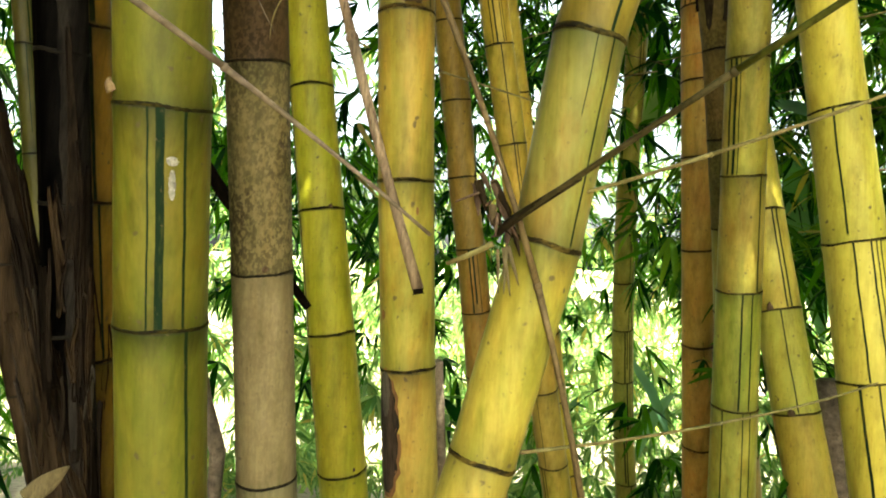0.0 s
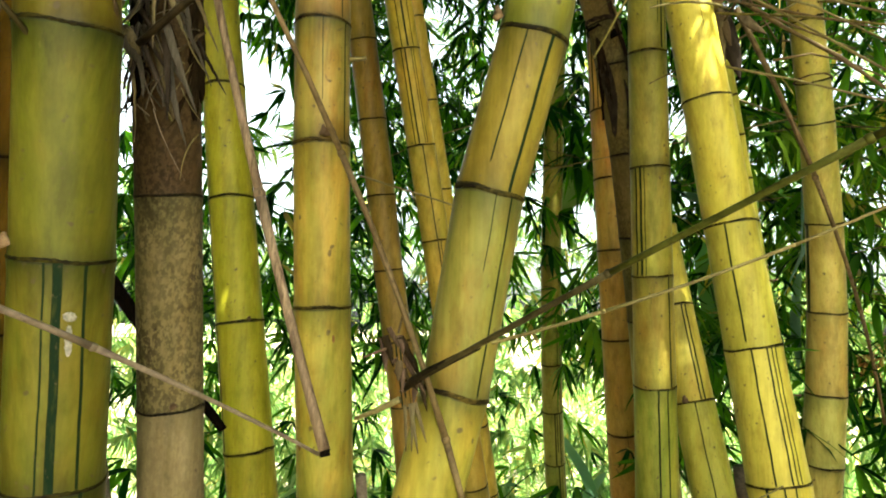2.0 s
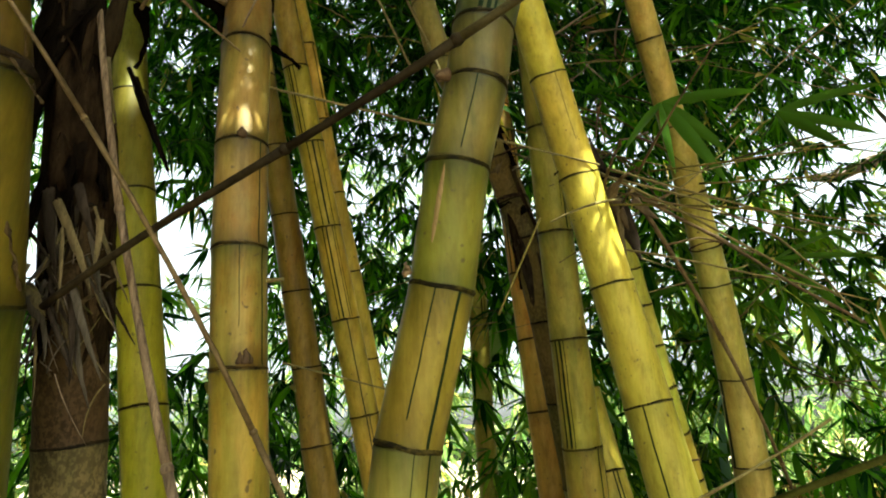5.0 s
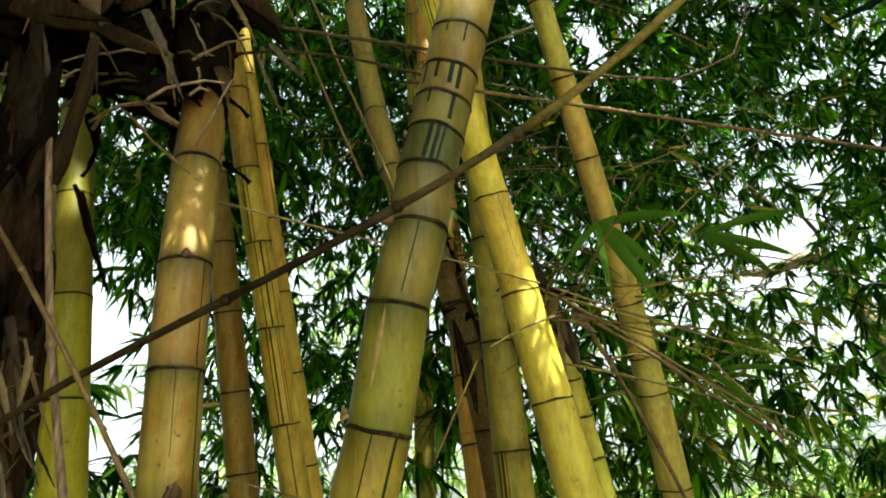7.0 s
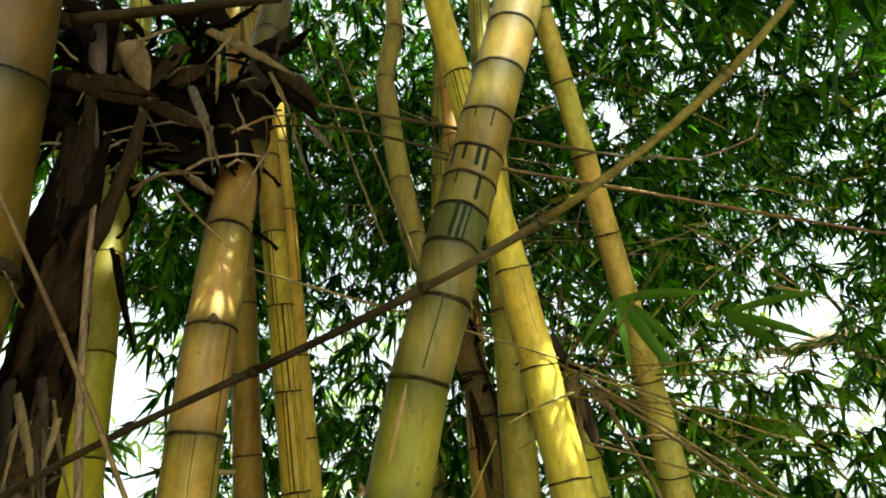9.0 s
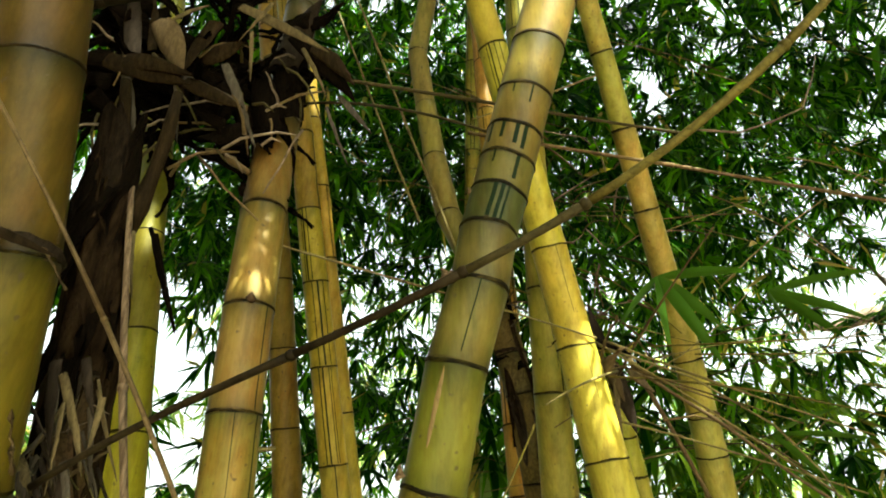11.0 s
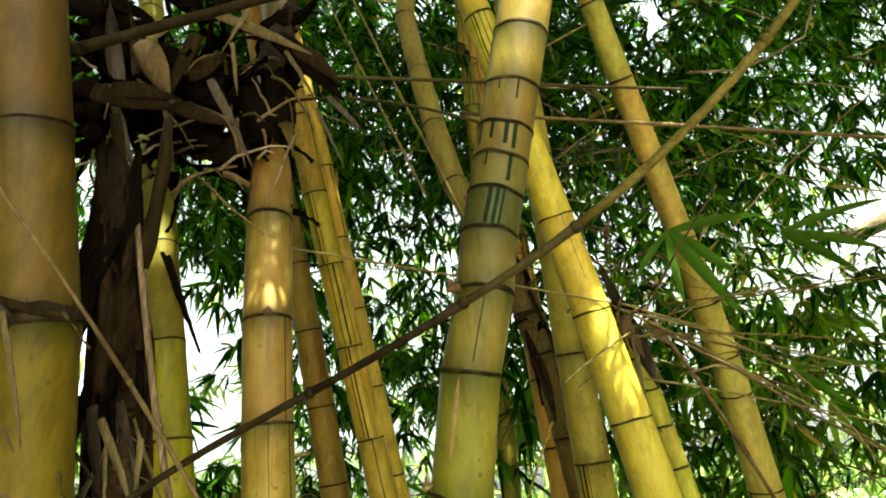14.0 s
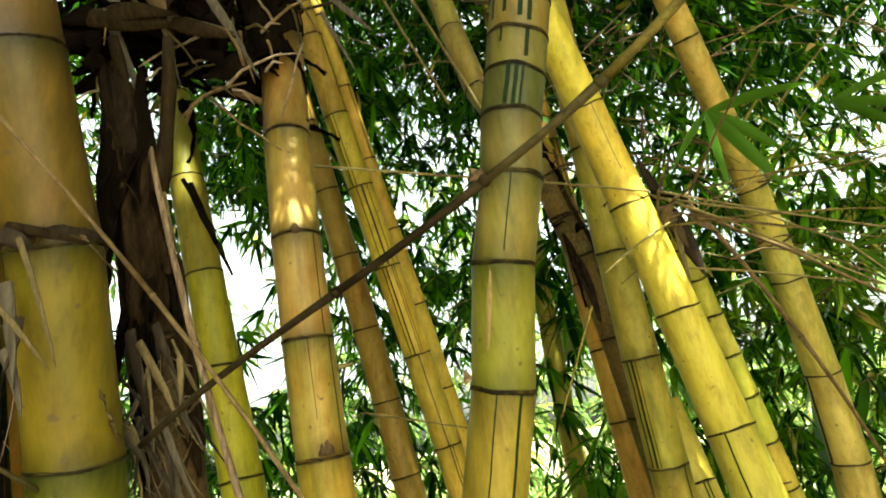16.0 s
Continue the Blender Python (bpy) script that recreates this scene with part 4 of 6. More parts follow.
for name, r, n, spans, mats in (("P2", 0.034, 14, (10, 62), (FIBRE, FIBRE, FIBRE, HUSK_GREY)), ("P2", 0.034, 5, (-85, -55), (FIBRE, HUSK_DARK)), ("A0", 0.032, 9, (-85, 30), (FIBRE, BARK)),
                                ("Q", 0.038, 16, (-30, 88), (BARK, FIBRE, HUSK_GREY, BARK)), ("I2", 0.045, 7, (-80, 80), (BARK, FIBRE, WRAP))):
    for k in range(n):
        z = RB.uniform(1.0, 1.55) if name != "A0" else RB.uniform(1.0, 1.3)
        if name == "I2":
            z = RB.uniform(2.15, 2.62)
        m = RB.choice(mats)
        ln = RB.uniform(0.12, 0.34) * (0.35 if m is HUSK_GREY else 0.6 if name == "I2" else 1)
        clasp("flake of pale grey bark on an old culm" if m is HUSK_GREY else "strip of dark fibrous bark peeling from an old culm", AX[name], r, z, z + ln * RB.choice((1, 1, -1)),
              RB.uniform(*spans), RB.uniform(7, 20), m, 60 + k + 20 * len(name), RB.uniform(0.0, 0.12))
RN = random.Random(77)
for k in range(26):
    name = ("P2", "Q", "P2", "A0")[k % 4]
    z = RN.uniform(1.05, 1.6)
    clasp("thin dull strip of split bark on an old culm", AX[name], 0.036, z, z + RN.uniform(0.06, 0.22), RN.uniform(-40, 75) if name != "A0" else RN.uniform(-85, -20),
          RN.uniform(1.0, 3.5), (BARK, WRAP, FIBRE, BARK)[k % 4], 140 + k, RN.uniform(0.02, 0.2))
# the dead stem is wrapped in torn sheaths from its fork up into the tangle
RW = random.Random(17)
for k in range(20):
    z = 1.97 + 0.42 * k / 19 + RW.uniform(-0.02, 0.02)
    ln = RW.uniform(0.10, 0.24) * RW.choice((1, 1, -1))
    pick = RW.choice((0, 0, 1, 1, 2)) if z > 2.22 else RW.choice((1, 3, 3))
    clasp(("sheath wrapped round a dead culm, coloured near black", "dull brown torn sheath wrapped round a dead culm", "ragged fibrous sheath wrapped round a dead culm", "grey-brown torn sheath wrapped round a dead culm")[pick],
          AX["B"], 0.045 if z < 2.14 else 0.038 if z < 2.28 else 0.033, z, max(1.88, min(2.48, z + ln)), RW.uniform(-45, 70), RW.uniform(12, 36), (HUSK_DARK, DULL, FIBRE, BARK)[pick], 30 + k, RW.uniform(0.02, 0.14))
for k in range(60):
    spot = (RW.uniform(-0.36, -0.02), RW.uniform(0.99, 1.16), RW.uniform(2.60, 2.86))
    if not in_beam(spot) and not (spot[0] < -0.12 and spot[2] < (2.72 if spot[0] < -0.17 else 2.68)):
        husk(RW.choice(HUSKS_DARK), spot, RW.uniform(-40, 40), RW.uniform(70, 110) * RW.choice((-1, 1)), RW.uniform(-50, 50), RW.uniform(0.6, 1.1), "bamboo sheath caught between culms, coloured near black for shade")
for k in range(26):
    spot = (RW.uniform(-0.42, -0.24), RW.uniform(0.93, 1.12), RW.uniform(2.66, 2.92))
    husk(RW.choice(HUSKS_DARK), spot, RW.uniform(-40, 40), RW.uniform(75, 105) * RW.choice((-1, 1)), RW.uniform(-50, 50), RW.uniform(0.7, 1.1), "bamboo sheath caught between culms, coloured near black for shade")
for row in (
    ("long brown dry sheath lying across the tangle", (-0.261, 0.9, 2.655), (-0.112, 0.9, 2.61), 0.04, DULL, 1.2),
    ("pale-edged dry sheath lying across the tangle", (-0.122, 0.9, 2.619), (-0.017, 0.9, 2.569), 0.028, DULL, 1),
    ("pale flap of torn sheath on a dead culm", (-0.205, 0.86, 2.449), (-0.192, 0.86, 2.387), 0.022, HUSK_GREY, 0.8),
    ("pale grey torn sheath at a forked node", (-0.15, 0.84, 2.077), (-0.096, 0.84, 1.958), 0.012, STRAWY, 1.4),
    ("thin pale torn sheath at a forked node", (-0.092, 0.83, 2.047), (-0.093, 0.83, 1.98), 0.008, STRAWY, 0.8),
    ("brown torn sheath at a forked node", (-0.167, 0.85, 2.097), (-0.141, 0.85, 1.98), 0.016, WRAP, 1),
    ("brown torn sheath at a forked node", (-0.128, 0.84, 2.098), (-0.099, 0.84, 2.023), 0.012, WRAP, 0.8),
    ("thin pale strip hanging from a dead culm", (-0.123, 0.86, 2.294), (-0.1, 0.86, 2.19), 0.009, STRAWY, 0.8),
    ("dark sheath strip hanging from the tangle", (-0.184, 1.1, 2.423), (-0.108, 1.1, 2.228), 0.016, HUSK_DARK, 1.6),
    ("curved brown sheath lying across a thick culm", (-0.201, 0.655, 2.183), (-0.106, 0.655, 2.146), 0.011, DULL, 1.3),
    ("brown torn sheath at a node of a thick culm", (-0.202, 0.65, 2.172), (-0.164, 0.65, 2.148), 0.02, WRAP, 1.3),
    ("thin pale strip hanging from a node", (-0.175, 0.64, 2.159), (-0.131, 0.64, 2.017), 0.006, STRAWY, 0.7),
    ("thin pale strip hanging from a node", (-0.175, 0.62, 2.078), (-0.125, 0.62, 2.011), 0.005, STRAWY, 0.7),
    ("grey curled dead leaf beside a thick culm", (-0.201, 0.66, 2.12), (-0.186, 0.66, 2.006), 0.016, HUSK_GREY, 1.2),
    ("grey curled dead leaf beside a thick culm", (-0.186, 0.66, 2.081), (-0.197, 0.66, 2.024), 0.014, WRAP, 1.2),
    ("grey curled dead leaf beside a thick culm", (-0.2, 0.66, 2.048), (-0.177, 0.66, 1.977), 0.012, HUSK_GREY, 1),
    ("pale torn bud sheath where a branch starts", (-0.188, 0.87, 1.979), (-0.152, 0.86, 1.939), 0.022, STRAWY, 1.4),
    ("grey torn bud sheath where a branch starts", (-0.177, 0.86, 1.963), (-0.158, 0.86, 1.931), 0.016, HUSK_GREY, 1.2),
    ("pale curled dead sheath beside a thick culm", (-0.319, 0.8, 1.253), (-0.269, 0.8, 1.293), 0.022, STRAWY, 1.0),
):
    curled(*row)
for lab, pts, r, m in (
    ("dark olive bare stalk forking among the sheaths", [(-0.135, 0.87, 2.299), (-0.127, 0.87, 2.34), (-0.12, 0.87, 2.396), (-0.114, 0.87, 2.475), (-0.115, 0.87, 2.561)], 0.0115, DULL),
    ("dull brown bare stalk bending into the tangle", [(-0.191, 0.85, 2.56), (-0.182, 0.85, 2.517), (-0.172, 0.85, 2.478), (-0.158, 0.85, 2.446), (-0.14, 0.85, 2.403)], 0.0075, DULL),
    ("dark thin stick hanging from the tangle", [(-0.173, 1.05, 2.406), (-0.148, 1.05, 2.354), (-0.127, 1.05, 2.304), (-0.11, 1.05, 2.256), (-0.094, 1.05, 2.216)], 0.0035, HUSK_DARK),
    ("thin brown stalk curving out of the tangle", [(-0.144, 1.0, 2.486), (-0.133, 1.0, 2.519), (-0.111, 1.0, 2.536), (-0.071, 1.0, 2.545), (-0.035, 1.0, 2.549)], 0.0028, BROWN),
    ("thin brown stalk curving out of the tangle", [(-0.106, 1.0, 2.534), (-0.075, 1.0, 2.501), (-0.05, 1.0, 2.47), (-0.021, 1.0, 2.444), (0.018, 1.0, 2.407)], 0.0022, BROWN),
    ("thick brown broken stalk in the tangle", [(-0.062, 1.02, 2.549), (-0.046, 1.02, 2.538), (-0.031, 1.02, 2.529), (-0.015, 1.02, 2.518)], 0.006, BROWN),
):
    line = [Vector(p) for p in pts]
    knobs = [r * (1.15 - 0.12 * i) * (1.25 if i % 2 else 1.0) for i in range(len(line))]
    v, f = tube_arrays([tuple(p) for p in line], knobs, 9)
    tagged(mesh_object("dead_stalk", v, f, m), lab, "stalk", "dead stalks")

# flakes and sheaths clinging to the dead stem
for k in range(12):
    z = RH.uniform(1.93, 2.4)
    p, out = surface(AX["B"], 0.048 if z < 2.14 else 0.038, z, RH.uniform(-75, 75))
    turn = math.degrees(math.atan2(out.x, -out.y))
    k2 = RH.choice((0, 1, 4, 0, 6, 6, 3)) if z < 2.15 else RH.choice((0, 0, 1, 1, 4, 4, 0))
    down = RH.random() < 0.7
    husk(STRIPS[k2], tuple(p), RH.uniform(0, 9), RH.uniform(-10, 10) + (180 if down else 0), turn, min(RH.uniform(0.5, 1.3) * (0.6 if k2 > 4 else 1), (z - 1.86) / 0.3 if down else 9),
         "pale strip of sheath clinging to a dead culm" if k2 in (2, 3, 5, 6) else "dark strip of sheath clinging to a dead culm", "sheaths on the dead culm")
# sheaths by the dark dead stem and the forked node
BUDDY = plain_material("bud_sheath", (0.03, 0.017, 0.010), (0.15, 0.092, 0.055), 110, 0.85, (3, 3, 0.25), 0.004)
RK = random.Random(52)
TOP, KNOT = Vector((0.157, 0.79, 1.627)), Vector((0.19, 0.785, 1.557))
for k in range(22):
    t = RK.uniform(0.0, 0.95)
    a = TOP.lerp(KNOT, t) + Vector((RK.uniform(-0.012, 0.010), RK.uniform(-0.012, 0.006), 0))
    if k % 3:
        b = a + (KNOT - TOP) * RK.uniform(0.25, 0.5) + Vector((RK.uniform(-0.014, 0.008), RK.uniform(-0.006, 0.006), 0))
    else:
        b = a + Vector((RK.uniform(-0.03, 0.02), RK.uniform(-0.01, 0.01), RK.uniform(-0.03, 0.04)))
    curled("thin fibrous brown sheath strip at a forked node", a, b, RK.uniform(0.003, 0.011) if k % 3 else RK.uniform(0.0015, 0.003), RK.choice((BUDDY, BUDDY, HUSK, DULL)), RK.uniform(1.2, 2.4))
for k in range(5):
    a = KNOT + Vector((RK.uniform(-0.012, 0.004), -0.006, RK.uniform(-0.012, 0.0)))
    curled("thin torn fibre at a forked node", a, a + Vector((RK.uniform(-0.002, 0.012), 0, -RK.uniform(0.02, 0.05))), RK.uniform(0.002, 0.004), STRAWY, 0.8)
v, f = tube_arrays([(0.176, 0.792, 1.562), (0.186, 0.780, 1.572), (0.20, 0.759, 1.582), (0.22, 0.731, 1.594), (0.245, 0.696, 1.609)], [0.0030, 0.0046, 0.0043, 0.0036, 0.0031], 12)
tagged(mesh_object("branch_base", v, f, DARK_TWIG), "dark knotted base of a branch at a forked node", "twig", "dead twigs")
v, f = tube_arrays([(0.127, 0.8, 1.531), (0.15, 0.795, 1.541), (0.173, 0.785, 1.553)], [0.0022, 0.0028, 0.0034], 8)
tagged(mesh_object("straw_twig", v, f, STRAW), "pale straw-coloured twig ending at a forked node", "twig", "straw twigs")
for k in range(9):
    p, out = surface(AX["I2"], 0.05, RH.uniform(2.4, 2.75), RH.uniform(-80, 80))
    husk(RH.choice(HUSKS_DARK + HUSKS[:1]), tuple(p), RH.uniform(-20, 10), RH.uniform(-25, 25), math.degrees(math.atan2(out.x, -out.y)), RH.uniform(0.5, 0.9), "torn sheath on a dark dead culm", "torn sheaths")
husk(HUSKS_DARK[2], (-0.25, 1.25, 2.70), 4, 165, 20, 0.7, "dark curled dead leaf hanging down")


# ---------------------------------------------------------------- twigs
def twig(name, label, along, c, other, ys, lo, hi, r0, r1, material, knots=(), n=14):
    """A thin branch: along x or z, with swollen joints at the given shares of its length."""
    def place(t):
        w = lo + (hi - lo) * t
        o, y = poly(other, w - c), poly(ys, w - c)
        return Vector((w, y, o) if along == "x" else (o, y, w))

    rng = random.Random(label + str(lo))
    stem = new(name, None)
    stem.location = place(0)
    stem.empty_display_size = 0.02
    tagged(stem, label, "twig", "bamboo twigs")
    inv = Matrix.Translation(-stem.location)
    ends = [0.0, *knots, 1.0]
    spans = material if isinstance(material, tuple) else (material,) * (len(knots) + 1)
    wob = [Vector((rng.uniform(-1, 1), rng.uniform(-1, 1), rng.uniform(-1, 1))) * r0 * 0.5 for _ in ends]
    for i in range(len(ends) - 1):
        a, b = ends[i], ends[i + 1]
        m = max(4, int(n * (b - a)) + 1)
        pts, rad = [], []
        for k in range(m + 1):
            t = a + (b - a) * k / m
            off = wob[i] * (1 - k / m) + wob[i + 1] * (k / m)
            pts.append(tuple(place(t) + off))
            rad.append((r0 + (r1 - r0) * t) * (1 + 0.12 * math.exp(-((k / 0.6) ** 2)) + 0.18 * math.exp(-(((m - k) / 0.6) ** 2)) + rng.uniform(-0.04, 0.04)))
        sh = part_tube("shoot", pts, rad, spans[i])
        sh.parent, sh.matrix_parent_inverse = stem, inv
    for i, t in enumerate(knots):
        if t < 0.02:
            continue
        r = r0 + (r1 - r0) * t
        d = (place(t + 0.01) - place(t - 0.01)).normalized()
        q = place(t) + wob[i + 1]
        kn = part_tube("joint", [tuple(q + d * r * h) for h in (-1.2, -0.5, 0.1, 0.7, 1.3)], [r * 1.05, r * 1.4, r * 1.5, r * 1.3, r * 1.0], spans[i])
        kn.parent, kn.matrix_parent_inverse = stem, inv
    return stem


twig("bamboo_branch", "olive bare branch growing from a bamboo node", "x", 0.403, (1.71, 0.612, -0.093), (0.466, -1.407, 0.146), 0.185, 0.50, 0.0029, 0.0017, (TWIG, TWIG_GREEN, TWIG_GREEN), (0.45, 0.75))
twig("bamboo_branch", "long olive branch crossing the culms", "x", 0.303, (2.109, 0.393, 0.585, 1.111), (0.572, -0.595, 0.202, 0.421), -0.15, 0.68, 0.0044, 0.0044, (DARK_TWIG, DARK_TWIG, TWIG, TWIG_TAN, TWIG_TAN), (0.35, 0.55, 0.68, 0.9), 24)
twig("twig", "thin grey twig hanging across the culms", "x", 0.071, (1.603, -0.742, -0.869), (0.432, 1.367, -0.016), -0.02, 0.14, 0.0018, 0.0010, TWIG_GREY, (0.5,))
twig("dead_stick", "dry grey broken stick hanging down", "z", 1.749, (0.019, -0.314, 0.095), (0.798, 0.109, -0.03), 1.499, 2.4, 0.0052, 0.0042, (HUSK_DARK, STICK, STICK, STICK), (0.008, 0.29, 0.62))
twig("twig", "thin brown twig leaning across the culms", "z", 1.8, (0.107, -0.458, -0.237), (0.736, -0.276, -0.166), 1.28, 2.3, 0.0036, 0.0020, BROWN, (0.23, 0.5, 0.78))
twig("twig", "thin straw-coloured twig stretched between culms", "x", 0.45, (1.673, 0.387, 0.259), (0.738, -0.27, 0.614), 0.205, 0.68, 0.0022, 0.0013, STRAW, (0.35, 0.7))
twig("twig", "thin straw-coloured twig stretched between culms", "x", 0.475, (1.333, 0.066, 0.105), (1.04, 0.655, 0.182), 0.21, 0.9, 0.0022, 0.0014, STRAW, (0.4, 0.7))
twig("twig", "dark drooping twig with knotted joints", "z", 1.917, (1.19, -0.543, -0.136), (1.702, -0.354, 0.11), 1.40, 2.40, 0.004, 0.0065, BROWN, (0.3, 0.62))
twig("twig", "thin brown twig running crosswise", "x", 1.101, (2.523, -0.25), (0.945, -0.184), 0.40, 1.4, 0.004, 0.003, BROWN, (0.4, 0.7))
twig("twig", "thin olive twig running crosswise", "x", 0.466, (2.713, -0.093), (0.996, -0.002), 0.10, 0.85, 0.004, 0.003, TWIG, (0.4, 0.7))
twig("twig", "thin straw-coloured twig running crosswise", "x", 0.308, (2.41, -0.225), (1.226, 0.055), 0.0, 0.70, 0.003, 0.002, STRAW, (0.4, 0.7))

twig("bamboo_branch", "dark olive branch high above the clump", "x", -0.097, (2.546, 0.1), (0.656, -0.198), -0.36, 0.12, 0.0085, 0.0062, DARK_TWIG, (0.4,))
twig("twig", "long thin straw-coloured stalk behind the culms", "z", 3.099, (0.332, -0.349), (1.658, -0.004), 2.70, 3.80, 0.005, 0.0035, STRAW, (0.2, 0.45, 0.7))
twig("twig", "long thin straw-coloured stalk behind the culms", "z", 3.099, (0.262, -0.36), (1.70, -0.004), 2.85, 3.80, 0.0042, 0.003, STRAW, (0.3, 0.6))
twig("twig", "curved dark twig growing from a node", "x", 0.171, (2.719, -0.778, -0.597), (1.036, -0.908, 0.195), -0.03, 0.40, 0.0036, 0.0024, TWIG, (0.5,))
twig("twig", "thin straw-coloured twig stretched between culms", "x", 0.143, (1.964, -0.295), (1.705, -0.014), 0.0, 0.26, 0.0028, 0.002, STRAW, (0.6,))
twig("twig", "short pale broken twig beside a culm", "z", 2.097, (0.465, 0.534), (0.792, 0.208), 1.90, 2.02, 0.0012, 0.0014, TWIG_TAN)


# ---------------------------------------------------------------- foliage
def leaf_template(rng, length, width, fine=True):
    """A folded lance-shaped blade, base at the origin, tip along +x, drooping."""
    t = np.array([0.0, 0.12, 0.4, 0.75, 1.0]) if fine else np.array([0.0, 0.3, 1.0])
    w = (np.array([0.08, 0.8, 1.0, 0.55, 0.0]) if fine else np.array([0.15, 1.0, 0.0])) * width / 2
    droop = rng.uniform(0.05, 0.45) * length
    v, f = [], []
    for a, b in zip(t, w):
        z = -droop * a**2
        v += [(a * length, -b, z + 0.25 * b), (a * length, 0, z), (a * length, b, z + 0.25 * b)]
    for i in range(len(t) - 1):
        k = 3 * i
        f += [(k, k + 1, k + 4, k + 3), (k + 1, k + 2, k + 5, k + 4)]
    return np.array(v), f


def spray_template(rng, leaves=8, size=1.0):
    """A drooping twig end with blades in two ranks."""
    vs, fs, off = [], [], 0
    for i in range(leaves):
        s = i / max(1, leaves - 1)
        lv, lf = leaf_template(rng, size * rng.uniform(0.12, 0.22), size * rng.uniform(0.015, 0.026), False)
        yaw = (1 if i % 2 else -1) * radians(rng.uniform(18, 62)) * (1 - 0.5 * s)
        m = Euler((radians(rng.uniform(-50, 50)), radians(rng.uniform(-5, 40)), yaw)).to_matrix()
        base = np.array((0.22 * size * s, 0, -0.08 * size * s * s))
        vs.append(lv @ np.array(m).T + base)
        fs += [tuple(k + off for k in q) for q in lf]
        off += len(lv)
    return np.concatenate(vs), fs


def bough_template(rng, tufts, size, fine):
    """An arching leafy twig: a thin stem that bends down, with tufts of blades spread like fingers at its joints."""
    vs, fs, off = [], [], 0
    reach, fall, bend = size * rng.uniform(0.40, 0.62), size * rng.uniform(0.06, 0.30), rng.uniform(-0.25, 0.25)
    at = lambda s: np.array((reach * s, bend * reach * s * s, 0.10 * size * s - fall * s * s))  # noqa: E731
    stem = []
    for i in range(7):
        p, r = at(i / 6), size * 0.0032 * (1 - 0.11 * i)
        stem += [p + (0, r, 0), p + (0, -0.5 * r, 0.87 * r), p + (0, -0.5 * r, -0.87 * r)]
    for i in range(6):
        fs += [(3 * i + k, 3 * i + (k + 1) % 3, 3 * i + 3 + (k + 1) % 3, 3 * i + 3 + k) for k in range(3)]
    vs.append(np.array(stem))
    off = len(stem)
    for i in range(tufts):
        s = min(1.0, (i + 1) / tufts + rng.uniform(-0.06, 0.06))
        heading = rng.uniform(35, 75) * (1 if i % 2 else -1) if i < tufts - 1 else 0.0
        stalk_len = size * rng.uniform(0.02, 0.09) if i < tufts - 1 else 0.0
        h = radians(heading)
        hub = at(s) + stalk_len * np.array((math.cos(h), math.sin(h), rng.uniform(-0.5, 0.1)))
        count = rng.randint(4, 8)
        for k in range(count):
            spread = (k / (count - 1) - 0.5) * rng.uniform(95, 150)
            ln = size * rng.uniform(0.12, 0.23) * (1 - 0.25 * abs(k / (count - 1) - 0.5))
            lv, lf = leaf_template(rng, ln, size * rng.uniform(0.015, 0.027), fine)
            m = Euler((radians(rng.uniform(-40, 40)), radians(rng.uniform(0, 62)), radians(heading + spread))).to_matrix()
            vs.append(lv @ np.array(m).T + hub)
            fs += [tuple(q + off for q in f) for f in lf]
            off += len(lv)
    return np.concatenate(vs), fs


def boughs(name, label, material, places, rng, size=1.0, tufts=(4, 6), fine=False, templates=18):
    """Many leafy twigs in one object, each hanging from its place at random."""
    temps = [bough_template(rng, rng.randint(*tufts), size, fine) for _ in range(templates)]
    vs, loops, off = [], [], 0
    for p in places:
        tv, tf = temps[rng.randrange(templates)]
        m = Euler((radians(rng.uniform(-25, 25)), radians(rng.uniform(-12, 38)), rng.uniform(0, 2 * math.pi))).to_matrix()
        vs.append(tv @ (np.array(m).T * rng.uniform(0.75, 1.25)) + np.array(p))
        loops.append(np.array(tf).ravel() + off)
        off += len(tv)
    return leaf_mass(name, label, material, np.concatenate(vs), np.concatenate(loops))


def leaf_mass(name, label, material, verts, idx):
    me = bpy.data.meshes.new(name)
    me.vertices.add(len(verts))
    me.vertices.foreach_set("co", verts.astype(np.float32).ravel())
    nf = len(idx) // 4
    me.loops.add(len(idx))
    me.loops.foreach_set("vertex_index", idx.astype(np.int32))
    me.polygons.add(nf)
    me.polygons.foreach_set("loop_start", np.arange(0, 4 * nf, 4, dtype=np.int32))
    me.update(calc_edges=True)
    me.materials.append(material)
    return tagged(new(name, me), label, "foliage", "", "stuff")


